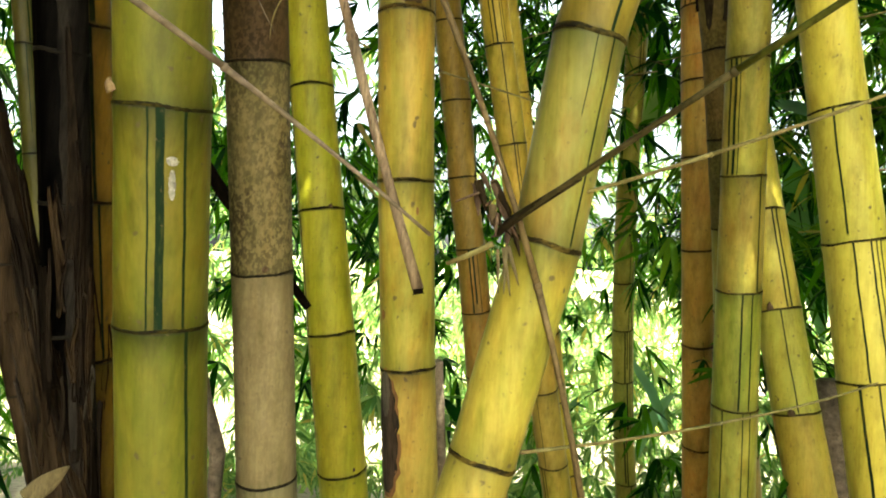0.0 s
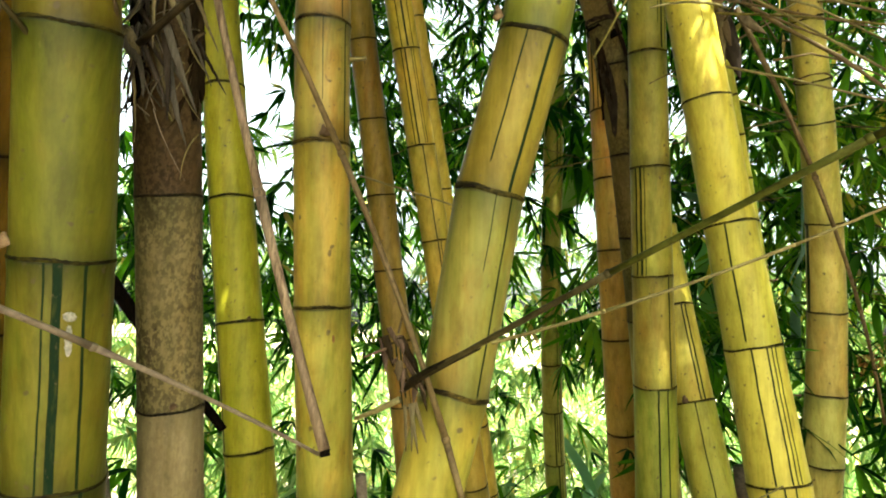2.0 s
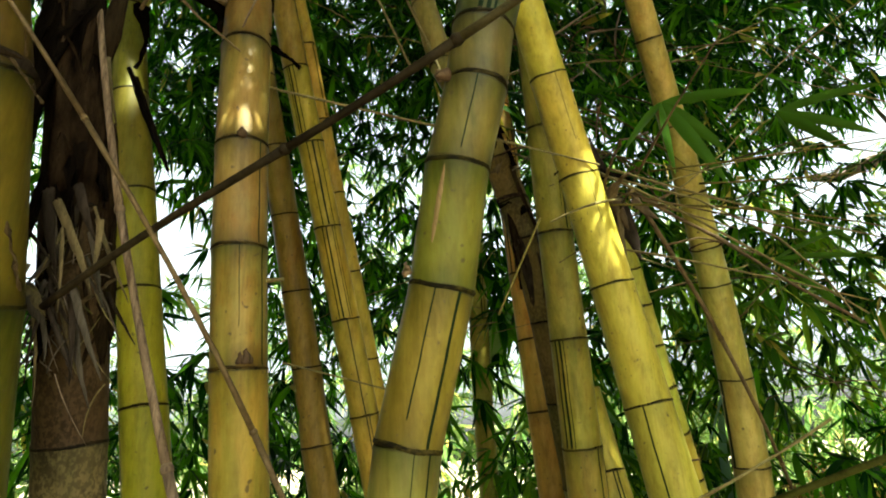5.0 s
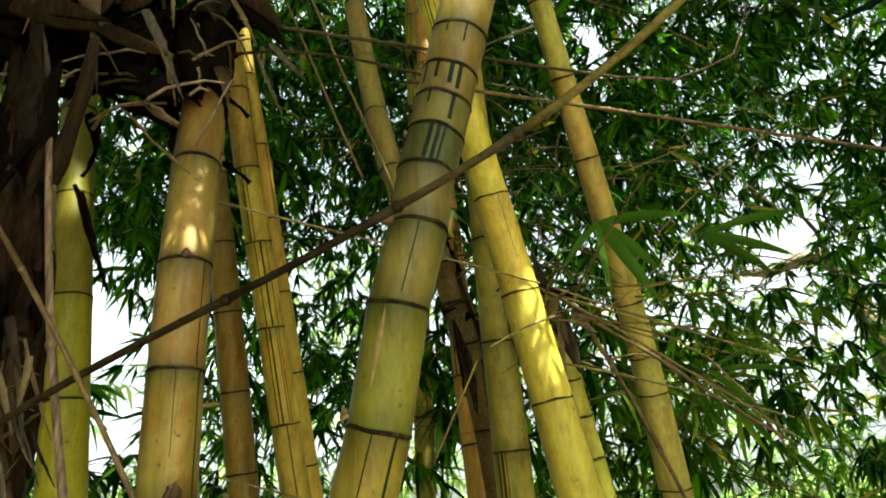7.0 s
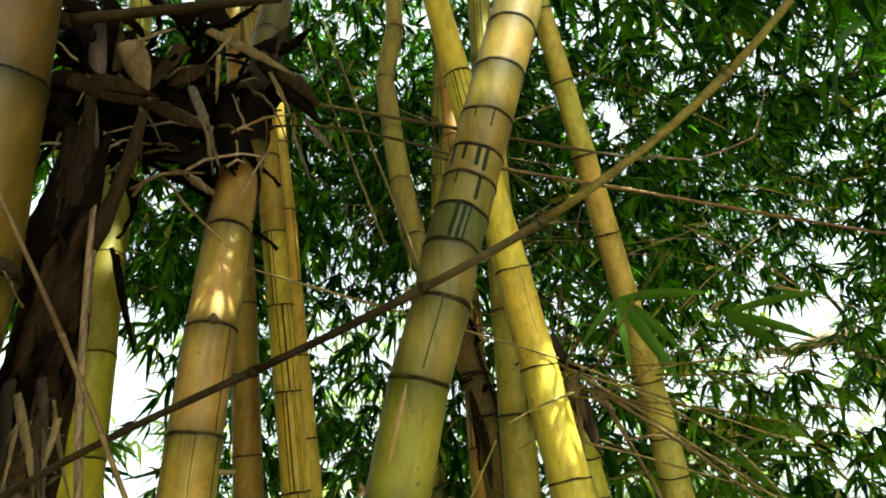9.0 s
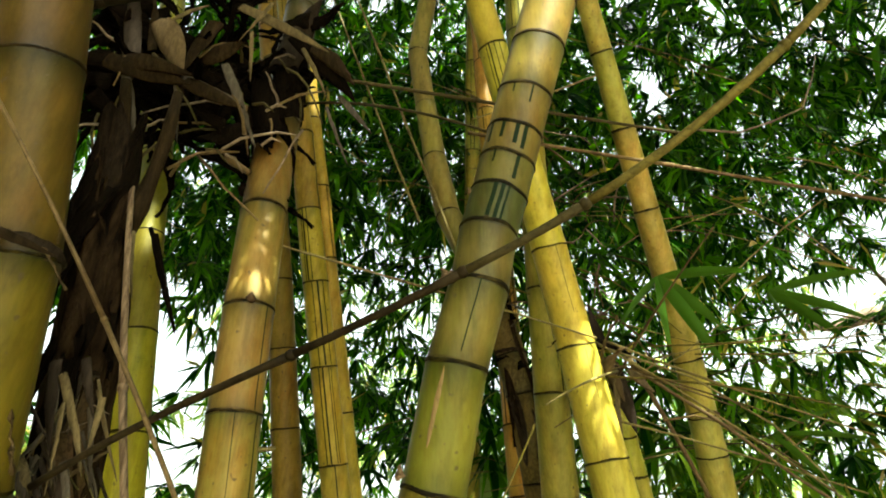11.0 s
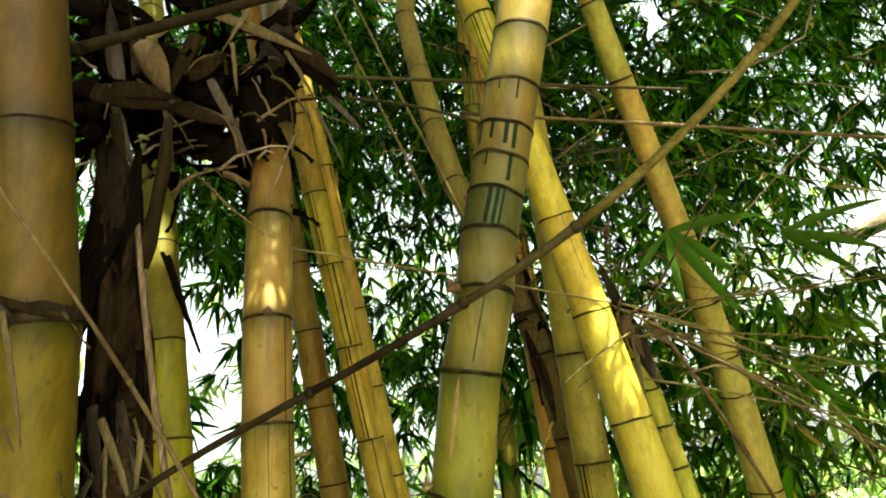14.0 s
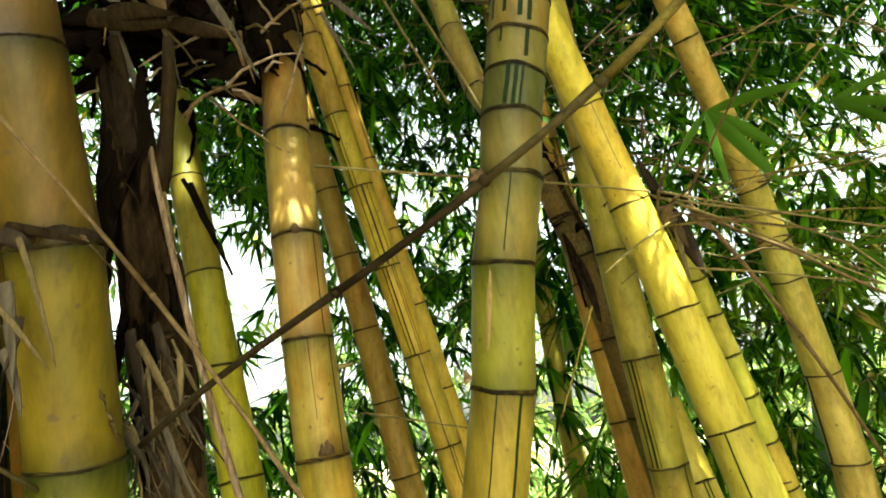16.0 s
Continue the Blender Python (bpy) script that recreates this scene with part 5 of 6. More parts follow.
def sprays(name, label, material, places, rng, leaves=(5, 9), size=1.0, templates=14, holes=()):
    """Many sprays in one object, each turned at random about its place."""
    temps = [spray_template(rng, rng.randint(*leaves), size) for _ in range(templates)]
    vs, loops, starts, off = [], [], [], 0
    for p in places:
        tv, tf = temps[rng.randrange(templates)]
        m = Euler((radians(rng.uniform(-25, 25)), radians(rng.uniform(5, 65)), rng.uniform(0, 2 * math.pi))).to_matrix()
        s = rng.uniform(0.75, 1.25)
        vs.append(tv @ (np.array(m).T * s) + np.array(p))
        loops.append(np.array(tf).ravel() + off)
        off += len(tv)
    verts, idx = np.concatenate(vs), np.concatenate(loops)
    if holes:
        quads = idx.reshape(-1, 4)
        corner = verts[quads]
        keep = np.ones(len(quads), bool)
        flat = np.eye(3) - np.outer(SUNWARD, SUNWARD)          # looking along the sun's rays
        for spot, radius in holes:
            seen = (corner - np.array(spot)) @ flat
            close = np.nonzero(np.linalg.norm(seen.mean(axis=1), axis=1) < radius + 0.7)[0]
            q = seen[close]
            for a in np.linspace(0, 1, 5):
                one, two = q[:, 0] * (1 - a) + q[:, 1] * a, q[:, 3] * (1 - a) + q[:, 2] * a
                for b in np.linspace(0, 1, 21):
                    keep[close[np.linalg.norm(one * (1 - b) + two * b, axis=1) < radius]] = False
        idx = quads[keep].ravel()
    return leaf_mass(name, label, material, verts, idx)


def scatter(rng, count, lo, hi, keep):
    out = []
    while len(out) < count:
        p = tuple(rng.uniform(a, b) for a, b in zip(lo, hi))
        if rng.random() < keep(p):
            out.append(p)
    return out


def clumpy(p, scale=1.1, edge=0.05):
    k = noise.noise(Vector(p) * scale + Vector((7, 3, 1)))
    return 1.0 if k > edge else 0.03


# openings in the leaf curtain, placed to fit the camera's view: middle and half sizes, at four metres
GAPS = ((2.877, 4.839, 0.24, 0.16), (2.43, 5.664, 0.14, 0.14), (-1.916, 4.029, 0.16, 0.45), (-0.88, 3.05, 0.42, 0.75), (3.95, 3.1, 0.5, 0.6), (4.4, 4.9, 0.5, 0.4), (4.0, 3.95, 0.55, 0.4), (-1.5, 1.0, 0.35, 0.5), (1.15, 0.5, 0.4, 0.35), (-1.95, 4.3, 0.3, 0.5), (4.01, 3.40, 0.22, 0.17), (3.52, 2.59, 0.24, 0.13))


THIN = ((0.268, 4.062, 0.35, 0.35), (4.452, 5.907, 0.35, 0.3), (3.656, 4.162, 0.4, 0.25), (2.537, 4.854, 0.30, 0.22), (3.424, 3.848, 0.60, 0.50), (1.93, 4.971, 0.18, 0.25), (3.05, 1.42, 0.5, 0.4))     # thinner leaf with sky between, also placed to fit the view


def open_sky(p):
    """Less leaf where a gap lies, as seen from where the camera stands."""
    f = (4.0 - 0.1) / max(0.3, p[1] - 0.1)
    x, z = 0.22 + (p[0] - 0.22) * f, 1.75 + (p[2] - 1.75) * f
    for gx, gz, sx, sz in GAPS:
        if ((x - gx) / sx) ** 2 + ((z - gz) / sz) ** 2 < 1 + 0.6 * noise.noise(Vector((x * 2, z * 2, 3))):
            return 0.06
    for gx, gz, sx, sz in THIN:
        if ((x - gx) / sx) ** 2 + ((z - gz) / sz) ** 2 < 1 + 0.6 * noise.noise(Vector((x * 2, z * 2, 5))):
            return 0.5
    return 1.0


RL = random.Random(11)
# holes through the unseen leaves overhead that let sun flecks onto the stems: spot and beam width
HOLES = (((0.024, 1.04, 2.315), 0.04), ((0.685, 1.27, 2.19), 0.07), ((0.765, 1.63, 1.61), 0.012), ((0.862, 1.78, 1.77), 0.008), ((0.48, 0.63, 2.73), 0.055), ((-0.325, 1.44, 2.62), 0.012))
SUNWARD = np.array((math.sin(SUN_AZ) * math.cos(SUN_ELEV), math.cos(SUN_AZ) * math.cos(SUN_ELEV), math.sin(SUN_ELEV)))
def curtain(p):
    """How thick the hanging leaves are: thinned low down and to the right to fit the camera's view."""
    base = 0.20 if p[0] < 0.8 else 0.17
    low = base + (1 - base) * min(1, max(0, p[2] - 1.3) / 1.7)
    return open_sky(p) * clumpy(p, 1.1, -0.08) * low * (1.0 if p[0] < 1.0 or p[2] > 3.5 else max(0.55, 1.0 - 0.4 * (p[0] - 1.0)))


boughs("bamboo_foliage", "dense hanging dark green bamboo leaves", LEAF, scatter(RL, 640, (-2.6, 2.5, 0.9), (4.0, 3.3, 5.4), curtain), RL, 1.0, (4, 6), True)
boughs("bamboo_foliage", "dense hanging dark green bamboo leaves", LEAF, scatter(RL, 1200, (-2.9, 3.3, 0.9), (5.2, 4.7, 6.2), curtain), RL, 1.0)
boughs("bamboo_foliage", "bamboo leaves further off, coloured bright as if sunlit", LEAF_FAR,
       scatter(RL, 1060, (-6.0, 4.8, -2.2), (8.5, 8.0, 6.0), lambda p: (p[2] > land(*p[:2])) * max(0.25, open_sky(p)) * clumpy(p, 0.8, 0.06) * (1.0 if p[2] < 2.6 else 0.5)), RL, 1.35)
boughs("bamboo_foliage", "dense dark bamboo leaves high behind the clump", LEAF,
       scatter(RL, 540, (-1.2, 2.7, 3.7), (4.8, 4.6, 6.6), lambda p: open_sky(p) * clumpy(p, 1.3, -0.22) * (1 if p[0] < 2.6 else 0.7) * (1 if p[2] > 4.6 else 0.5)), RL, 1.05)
boughs("undergrowth", "low leafy plants behind the clump, coloured as if sunlit", LEAF_FAR,
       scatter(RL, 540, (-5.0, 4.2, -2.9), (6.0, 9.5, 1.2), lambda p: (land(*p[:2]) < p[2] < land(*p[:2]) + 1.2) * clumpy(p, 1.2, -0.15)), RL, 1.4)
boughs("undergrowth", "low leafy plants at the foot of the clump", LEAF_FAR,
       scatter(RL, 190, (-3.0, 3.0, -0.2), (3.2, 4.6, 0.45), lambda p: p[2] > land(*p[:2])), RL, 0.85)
boughs("hedge", "yellow-green leaves beyond the clearing, coloured as if sunlit", LEAF_FAR,
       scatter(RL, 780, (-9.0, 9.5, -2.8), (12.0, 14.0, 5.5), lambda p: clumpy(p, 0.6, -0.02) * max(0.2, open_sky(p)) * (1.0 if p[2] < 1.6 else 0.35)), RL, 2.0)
# leaf belt added to cover the line between ground and sky
boughs("far_trees", "far leaf masses coloured as if sunlit, added to hide the horizon", LEAF_FAR,
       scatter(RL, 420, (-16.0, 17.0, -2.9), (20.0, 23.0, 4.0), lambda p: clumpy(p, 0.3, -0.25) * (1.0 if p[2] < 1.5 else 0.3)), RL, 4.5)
boughs("dry_leaves", "dry orange-brown leaves hanging in the light", DRY_LEAF, scatter(RL, 16, (2.387, 3.0, 1.286), (2.687, 3.4, 1.736), lambda p: 1.0), RL, 0.5)
boughs("bamboo_foliage", "leafy bamboo sprays between the culms", LEAF,
       scatter(RL, 170, (0.75, 1.75, 1.2), (3.2, 2.6, 3.6), lambda p: clumpy(p, 1.6, 0.0)), RL, 0.72, (3, 5), True)
RM = random.Random(29)
boughs("bamboo_foliage", "bamboo leaves coloured lighter yellow-green as if sunlit", LEAF_MID,
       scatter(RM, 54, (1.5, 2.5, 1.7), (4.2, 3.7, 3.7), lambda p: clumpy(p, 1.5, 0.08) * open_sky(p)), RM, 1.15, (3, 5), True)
boughs("bamboo_foliage", "dense dark bamboo leaves over the middle of the clump", LEAF,
       scatter(RM, 90, (-0.7, 2.9, 4.75), (1.7, 4.2, 6.7), lambda p: open_sky(p)), RM, 1.05)
boughs("bamboo_foliage", "lighter yellow-green bamboo leaves among bare twigs", LEAF_MID,
       scatter(RM, 24, (1.85, 2.7, 2.15), (2.65, 3.4, 3.0), lambda p: clumpy(p, 1.9, -0.15)), RM, 1.0, (3, 5), True)
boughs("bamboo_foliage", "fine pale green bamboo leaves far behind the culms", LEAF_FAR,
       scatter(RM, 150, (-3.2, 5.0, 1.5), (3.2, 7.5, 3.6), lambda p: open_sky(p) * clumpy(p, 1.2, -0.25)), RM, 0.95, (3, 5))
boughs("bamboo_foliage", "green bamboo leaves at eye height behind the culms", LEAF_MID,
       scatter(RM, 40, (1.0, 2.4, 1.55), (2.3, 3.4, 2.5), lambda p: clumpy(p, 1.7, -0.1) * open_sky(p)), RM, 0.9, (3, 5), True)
# unseen leaf roof, added to keep direct sun off the clump
sprays("bamboo_canopy", "unseen leaves overhead, added to keep sun off the stems", LEAF,
       scatter(RL, 4200, (-5.0, -5.0, 6.4), (6.0, 3.4, 8.2), lambda p: clumpy(p, 0.9, -0.35) * (1 if (p[1] < 0.2 or p[0] < 1.6 and p[1] < 2.3 or p[0] > 1.6) else 0)), RL, (6, 9), 3.2, 14, HOLES)
# extra unseen leaves that close the roof above two stems
for spot in ((-0.23, 0.88, 1.2), (-0.24, 0.84, 1.6), (0.20, 0.82, 1.45), (0.25, 0.80, 1.75)):
    sprays("bamboo_canopy", "unseen leaves overhead, added to keep sun off the stems", LEAF,
           scatter(RL, 45, tuple(np.array(spot) + 6.6 * SUNWARD - 0.45), tuple(np.array(spot) + 6.6 * SUNWARD + 0.35), lambda p: 1.0), RL, (6, 9), 2.6, 14, HOLES)


RT = random.Random(3)
# leaves out of view, added to give the sun flecks crisp edges
for spot, reach, count, gap in (((0.685, 1.27, 2.19), 1.35, 15, 0.0), ((0.024, 1.04, 2.315), 1.3, 70, 0.009)):
    mid = np.array(spot) + reach * SUNWARD
    sprays("overhead_twig", "unseen leaves added overhead to shape the sun flecks", LEAF, scatter(RT, count, tuple(mid - 0.13), tuple(mid + 0.13), lambda p: 1.0), RT, (6, 9), 0.8, 10, tuple(h for h in HOLES if h[0] != spot) + (((spot, gap),) if gap else ()))


def around(p):
    """Unseen leaves behind and beside the camera, added to block light, open towards one side."""
    d = math.hypot(p[0], p[1])
    a = math.degrees(math.atan2(p[0], p[1])) % 360        # clockwise from ahead
    if not 3.0 < d < 5.0 or a < 60 or a > 318:
        return 0.0
    return 0.03 if 118 < a < 212 else 1.0


# stands out of view and only cuts the light on the clump
sprays("garden_foliage", "unseen leaves round the camera, added to block side light", LEAF,
       scatter(RL, 3600, (-5.0, -5.0, 0.0), (5.0, 5.0, 5.0), around), RL, (6, 9), 3.0)


# ---------------------------------------------------------------- single leaves and broad plants
def blade(name, label, base, tip, width, material, sag=0.1, category="leaf", group=""):
    """One long leaf from base to tip with a folded midrib."""
    a, b = Vector(base), Vector(tip)
    d = b - a
    side = d.cross(Vector((0, 0.6, 1))).normalized()
    up = side.cross(d).normalized()
    rows = 12
    verts, faces = [], []
    for i in range(rows + 1):
        t = i / rows
        w = width / 2 * (math.sin(math.pi * min(1, 0.06 + t * 0.94)) ** 0.6 if t < 1 else 0.02) * (1 - 0.35 * t)
        mid = a + d * t + Vector((0, 0, sag * d.length * (t - t * t)))
        for k in (-1, -0.5, 0, 0.5, 1):
            verts.append(mid + side * (k * w) + up * (0.22 * abs(k) * w + 0.04 * w * math.sin(9 * t + 3 * k)))
    for i in range(rows):
        for k in range(4):
            q = i * 5 + k
            faces.append((q, q + 1, q + 6, q + 5))
    ob = mesh_object(name, verts, faces, material)
    if label:
        tagged(ob, label, category, group)
    return ob


def fan(label, hub, tips, width):
    """A twig end with a fan of blades, each blade a part."""
    ob = new("leaf_spray", None)
    ob.location = hub
    tagged(ob, label, "leaves", "leaf sprays")
    inv = Matrix.Translation(-Vector(hub))
    for t in tips:
        b = blade("leaf", "", hub, t, width, LEAF_NEAR)
        b.parent, b.matrix_parent_inverse = ob, inv
    st = part_tube("stalk", [(hub[0] + 0.12, hub[1] + 0.25, hub[2] + 0.05), (hub[0] + 0.05, hub[1] + 0.1, hub[2] + 0.02), hub], [0.002, 0.0016, 0.001], TWIG)
    st.parent, st.matrix_parent_inverse = ob, inv


v, f = tube_arrays([(3.59, 4.00, 3.55), (3.82, 4.00, 3.64), (4.04, 4.00, 3.71), (4.20, 4.00, 3.63), (4.22, 4.00, 3.41), (4.32, 4.00, 3.23), (4.55, 4.05, 2.3), (4.7, 4.1, 1.2), (4.75, 4.1, land(4.75, 4.1) - 0.05)], (0.02, 0.028, 0.032, 0.04, 0.045, 0.048, 0.055, 0.065, 0.075), 10)
snag = tagged(mesh_object("dead_tree", v, f, TWIG_GREY), "bent grey dead tree standing out against the sky", "tree")
v, f = tube_arrays([(4.02, 4.00, 4.22), (4.17, 4.00, 3.97), (4.21, 4.00, 3.79), (4.20, 4.00, 3.62)], (0.012, 0.018, 0.022, 0.03), 10)
mesh_object("limb", v, f, TWIG_GREY, snag)
LEAF_NEAR = leaf_material("near_bamboo_leaf", (0.024, 0.07, 0.007), (0.065, 0.145, 0.018), (0.35, 0.25, 0.08), 0.0, 0.28)
fan("fan of long green bamboo leaves", (0.898, 1.32, 2.51), ((1.128, 1.30, 2.535), (0.767, 1.28, 2.365), (0.867, 1.26, 2.300), (0.987, 1.27, 2.285), (1.06, 1.36, 2.41)), 0.036)
fan("fan of long green bamboo leaves", (1.19, 1.34, 2.50), ((1.46, 1.30, 2.56), (1.17, 1.25, 2.33), (1.30, 1.27, 2.36), (1.43, 1.33, 2.44)), 0.032)
fan("fan of long green bamboo leaves", (1.30, 1.62, 2.22), ((1.55, 1.55, 2.20), (1.25, 1.55, 2.05), (1.42, 1.56, 2.06), (1.52, 1.6, 2.3)), 0.026)
for base, tip, w in (((1.62, 3.5, 2.15), (1.60, 3.1, 1.25), 0.22), ((1.40, 3.6, 2.1), (1.52, 3.2, 1.45), 0.20), ((0.85, 3.7, 1.1), (1.02, 3.3, 0.72), 0.20), ((0.85, 3.7, 2.25), (0.98, 3.3, 2.5), 0.18),
                     ((1.95, 3.6, 2.5), (2.25, 3.3, 2.0), 0.24), ((1.1, 3.6, 0.9), (0.85, 3.3, 0.6), 0.2), ((1.75, 3.6, 1.6), (1.45, 3.2, 1.05), 0.2)):
    blade("broad_leaf", "large smooth blue-green broad leaf", base, tip, w, BROAD, 0.2, "leaf", "broad leaves")

# ---------------------------------------------------------------- straws that fan out from a node
RS = random.Random(3)
straw_ends = ((1.33, 1.15, 2.352), (1.07, 1.40, 2.23), (1.15, 1.1, 2.10), (1.20, 1.05, 2.28), (0.86, 1.0, 2.46), (1.42, 1.3, 2.18), (0.52, 1.05, 2.12), (1.05, 1.15, 2.13))
for e in straw_ends:
    h = Vector((0.735 + RS.uniform(-0.03, 0.09), 1.30 + RS.uniform(-0.03, 0.10), 2.31 + RS.uniform(-0.07, 0.03)))
    e = Vector(e)
    bow = Vector((0, RS.uniform(-0.02, 0.02), RS.uniform(-0.01, 0.035)))
    pts = [tuple(h + (e - h) * t + bow * 4 * t * (1 - t)) for t in (0, 0.2, 0.4, 0.6, 0.8, 1.0)]
    w = RS.uniform(0.0013, 0.0030)
    v, f = tube_arrays(pts, [w, w * 0.95, w * 1.1, w * 0.8, w * 0.7, w * 0.5], 7)
    tagged(mesh_object("straw_twig", v, f, STRAW if RS.random() < 0.4 else RS.choice((BROWN, TWIG_TAN))), "thin dry straw-coloured twig fanning out from a node", "twig", "straw twigs")

for lab, pts, w, m in (
    ("long dry straw-coloured twig fanning out from a node", [(0.727, 1.33, 2.343), (0.855, 1.285, 2.244), (0.969, 1.24, 2.139), (1.058, 1.195, 2.052), (1.13, 1.15, 1.969)], 0.0026, STRAW),
    ("long dry straw-coloured twig fanning out from a node", [(0.734, 1.33, 2.335), (0.909, 1.272, 2.252), (1.034, 1.215, 2.141), (1.065, 1.158, 2.046), (1.067, 1.1, 1.943)], 0.0024, STRAW),
    ("thick brown twig fanning out from a node", [(0.814, 1.36, 2.308), (0.887, 1.333, 2.237), (0.97, 1.305, 2.169), (1.094, 1.278, 2.056), (1.204, 1.25, 1.97)], 0.0042, BROWN),
    ("long dry straw-coloured twig fanning out from a node", [(0.793, 1.4, 2.184), (0.915, 1.375, 2.15), (1.029, 1.35, 2.111), (1.15, 1.325, 2.071), (1.265, 1.3, 2.029)], 0.0024, STRAW),
    ("thin brown forked twig", [(0.868, 1.35, 2.177), (0.936, 1.338, 2.188), (0.99, 1.325, 2.17), (1.069, 1.312, 2.129), (1.132, 1.3, 2.08)], 0.0024, BROWN),
    ("thin olive twig running crosswise", [(1.057, 1.5, 2.39), (1.158, 1.5, 2.394), (1.278, 1.5, 2.401), (1.41, 1.5, 2.409), (1.552, 1.5, 2.423)], 0.0026, TWIG_TAN),
    ("pale kinked twig reaching upward", [(1.05, 1.3, 2.963), (1.183, 1.28, 2.949), (1.275, 1.26, 2.98), (1.364, 1.24, 3.022), (1.411, 1.22, 3.128), (1.422, 1.2, 3.184)], 0.003, TWIG_GREY),
    ("long dry straw-coloured twig fanning out from a node", [(1.229, 1.6, 2.633), (1.329, 1.575, 2.727), (1.458, 1.55, 2.833), (1.603, 1.525, 2.932), (1.761, 1.5, 3.039)], 0.0024, STRAW),
    ("long dry straw-coloured twig fanning out from a node", [(1.0, 1.6, 2.767), (1.105, 1.575, 2.813), (1.21, 1.55, 2.851), (1.285, 1.525, 2.877), (1.346, 1.5, 2.896)], 0.002, STRAW),
    ("thin brown twig running crosswise", [(1.003, 1.6, 2.851), (1.108, 1.6, 2.863), (1.238, 1.6, 2.887), (1.406, 1.6, 2.907)], 0.0022, BROWN),
    ("thin dry twig slanting down", [(1.449, 1.5, 2.803), (1.499, 1.5, 2.761), (1.551, 1.5, 2.707), (1.617, 1.5, 2.66)], 0.0022, STRAW),
    ("thin dry twig slanting down", [(0.804, 1.6, 2.671), (0.892, 1.583, 2.632), (0.987, 1.567, 2.553), (1.059, 1.55, 2.465)], 0.0022, TWIG_TAN),
    ("long dry straw-coloured twig fanning out from a node", [(0.896, 1.45, 2.309), (0.993, 1.45, 2.367), (1.116, 1.45, 2.458), (1.215, 1.45, 2.554)], 0.0018, STRAW),
    ("thin brown twig running crosswise", [(0.716, 1.7, 2.607), (0.847, 1.667, 2.584), (0.928, 1.633, 2.529), (1.025, 1.6, 2.418)], 0.0024, BROWN),
):
    line = []
    for a, b in zip(pts, pts[1:]):
        line += [tuple(Vector(a).lerp(Vector(b), t)) for t in (0, 0.5)]
    line.append(pts[-1])
    v, f = tube_arrays(line, [w * (1.05 - 0.05 * i) * (1.3 if i % 3 == 1 else 1.0) for i in range(len(line))], 7)
    tagged(mesh_object("straw_twig", v, f, m), lab, "twig", "straw twigs")

# ---------------------------------------------------------------- small dead things
for z, ang in ((2.19, -40), (2.185, -10), (2.18, 25), (2.19, 50), (2.17, 70), (1.95, 60)):
    p, out = surface(AX["A"], 0.052, z, ang)
    husk(RS.choice(STRIPS[2:4]), tuple(p), RS.uniform(0, 25), RS.uniform(-60, 60) + RS.choice((0, 180)), math.degrees(math.atan2(out.x, -out.y)), RS.uniform(0.12, 0.28), "frayed pale sheath strip at a node", "frayed strips")
for z, ang in ((2.30, 70), (2.34, 90), (2.27, 60), (2.36, 40), (2.24, 85)):
    p, out = surface(AX["L"], 0.05, z, ang)
    husk(RS.choice(HUSKS_DARK + HUSKS[:1]), tuple(p + Vector((0.02, 0.06, 0))), RS.uniform(-30, 30), RS.uniform(20, 110), RS.uniform(0, 360), RS.uniform(0.35, 0.7), "brown dead sheath behind a yellow culm", "torn sheaths")


def stalk(name, label, pts, radii, material, category="stalk"):
    v, f = tube_arrays(pts, radii, 12)
    return tagged(mesh_object(name, v, f, material), label, category)


def smooth_line(a, b, bow, n=9):
    a, b, bow = Vector(a), Vector(b), Vector(bow)
    return [tuple(a + (b - a) * (i / n) + bow * 4 * (i / n) * (1 - i / n)) for i in range(n + 1)]


stalk("dead_stalk", "brown dead stalk behind a yellow culm", smooth_line((1.02, 1.62, 0.0), (0.665, 1.41, 2.66), (0.10, 0.05, 0)), [0.018] * 5 + [0.016, 0.015, 0.014, 0.013, 0.010], HUSK_DARK)
stalk("dead_stalk", "grey knotted dead stem behind the clump", [(-0.378, 1.3, 1.381), (-0.36, 1.3, 1.261), (-0.328, 1.3, 1.158), (-0.331, 1.3, 1.074), (-0.30, 1.32, 0.6), (-0.27, 1.35, -0.02)], [0.006, 0.012, 0.015, 0.013, 0.016, 0.017], TWIG_GREY)
stalk("dead_stalk", "dark dead branch slanting behind the clump", [(-0.37, 1.25, 1.698), (-0.331, 1.28, 1.631), (-0.258, 1.3, 1.541), (-0.18, 1.33, 1.433)], [0.013, 0.012, 0.010, 0.008], HUSK_DARK)
stalk("dead_stalk", "pale dry stalk behind the clump", smooth_line((0.95, 2.5, -0.02), (0.86, 2.45, 1.0), (0.03, 0, 0)), [0.012] * 10, TWIG_GREY)
stalk("dead_stalk", "pale dry stalk behind the clump", smooth_line((0.10, 2.2, -0.02), (0.055, 1.5, 1.32), (0.0, 0, 0)), [0.012] * 10, TWIG_GREY)
blade("broad_leaf", "large broad leaf coloured yellow-green as if sunlit", (2.3, 3.4, 2.75), (2.8, 3.1, 2.70), 0.22, LEAF_FAR, 0.2, "leaf", "broad leaves")
blade("broad_leaf", "large broad leaf coloured yellow-green as if sunlit", (0.75, 3.5, 2.2), (1.0, 3.2, 2.42), 0.2, LEAF_FAR, 0.2, "leaf", "broad leaves")

# bare thin twigs that criss-cross behind the clump
RT = random.Random(3)
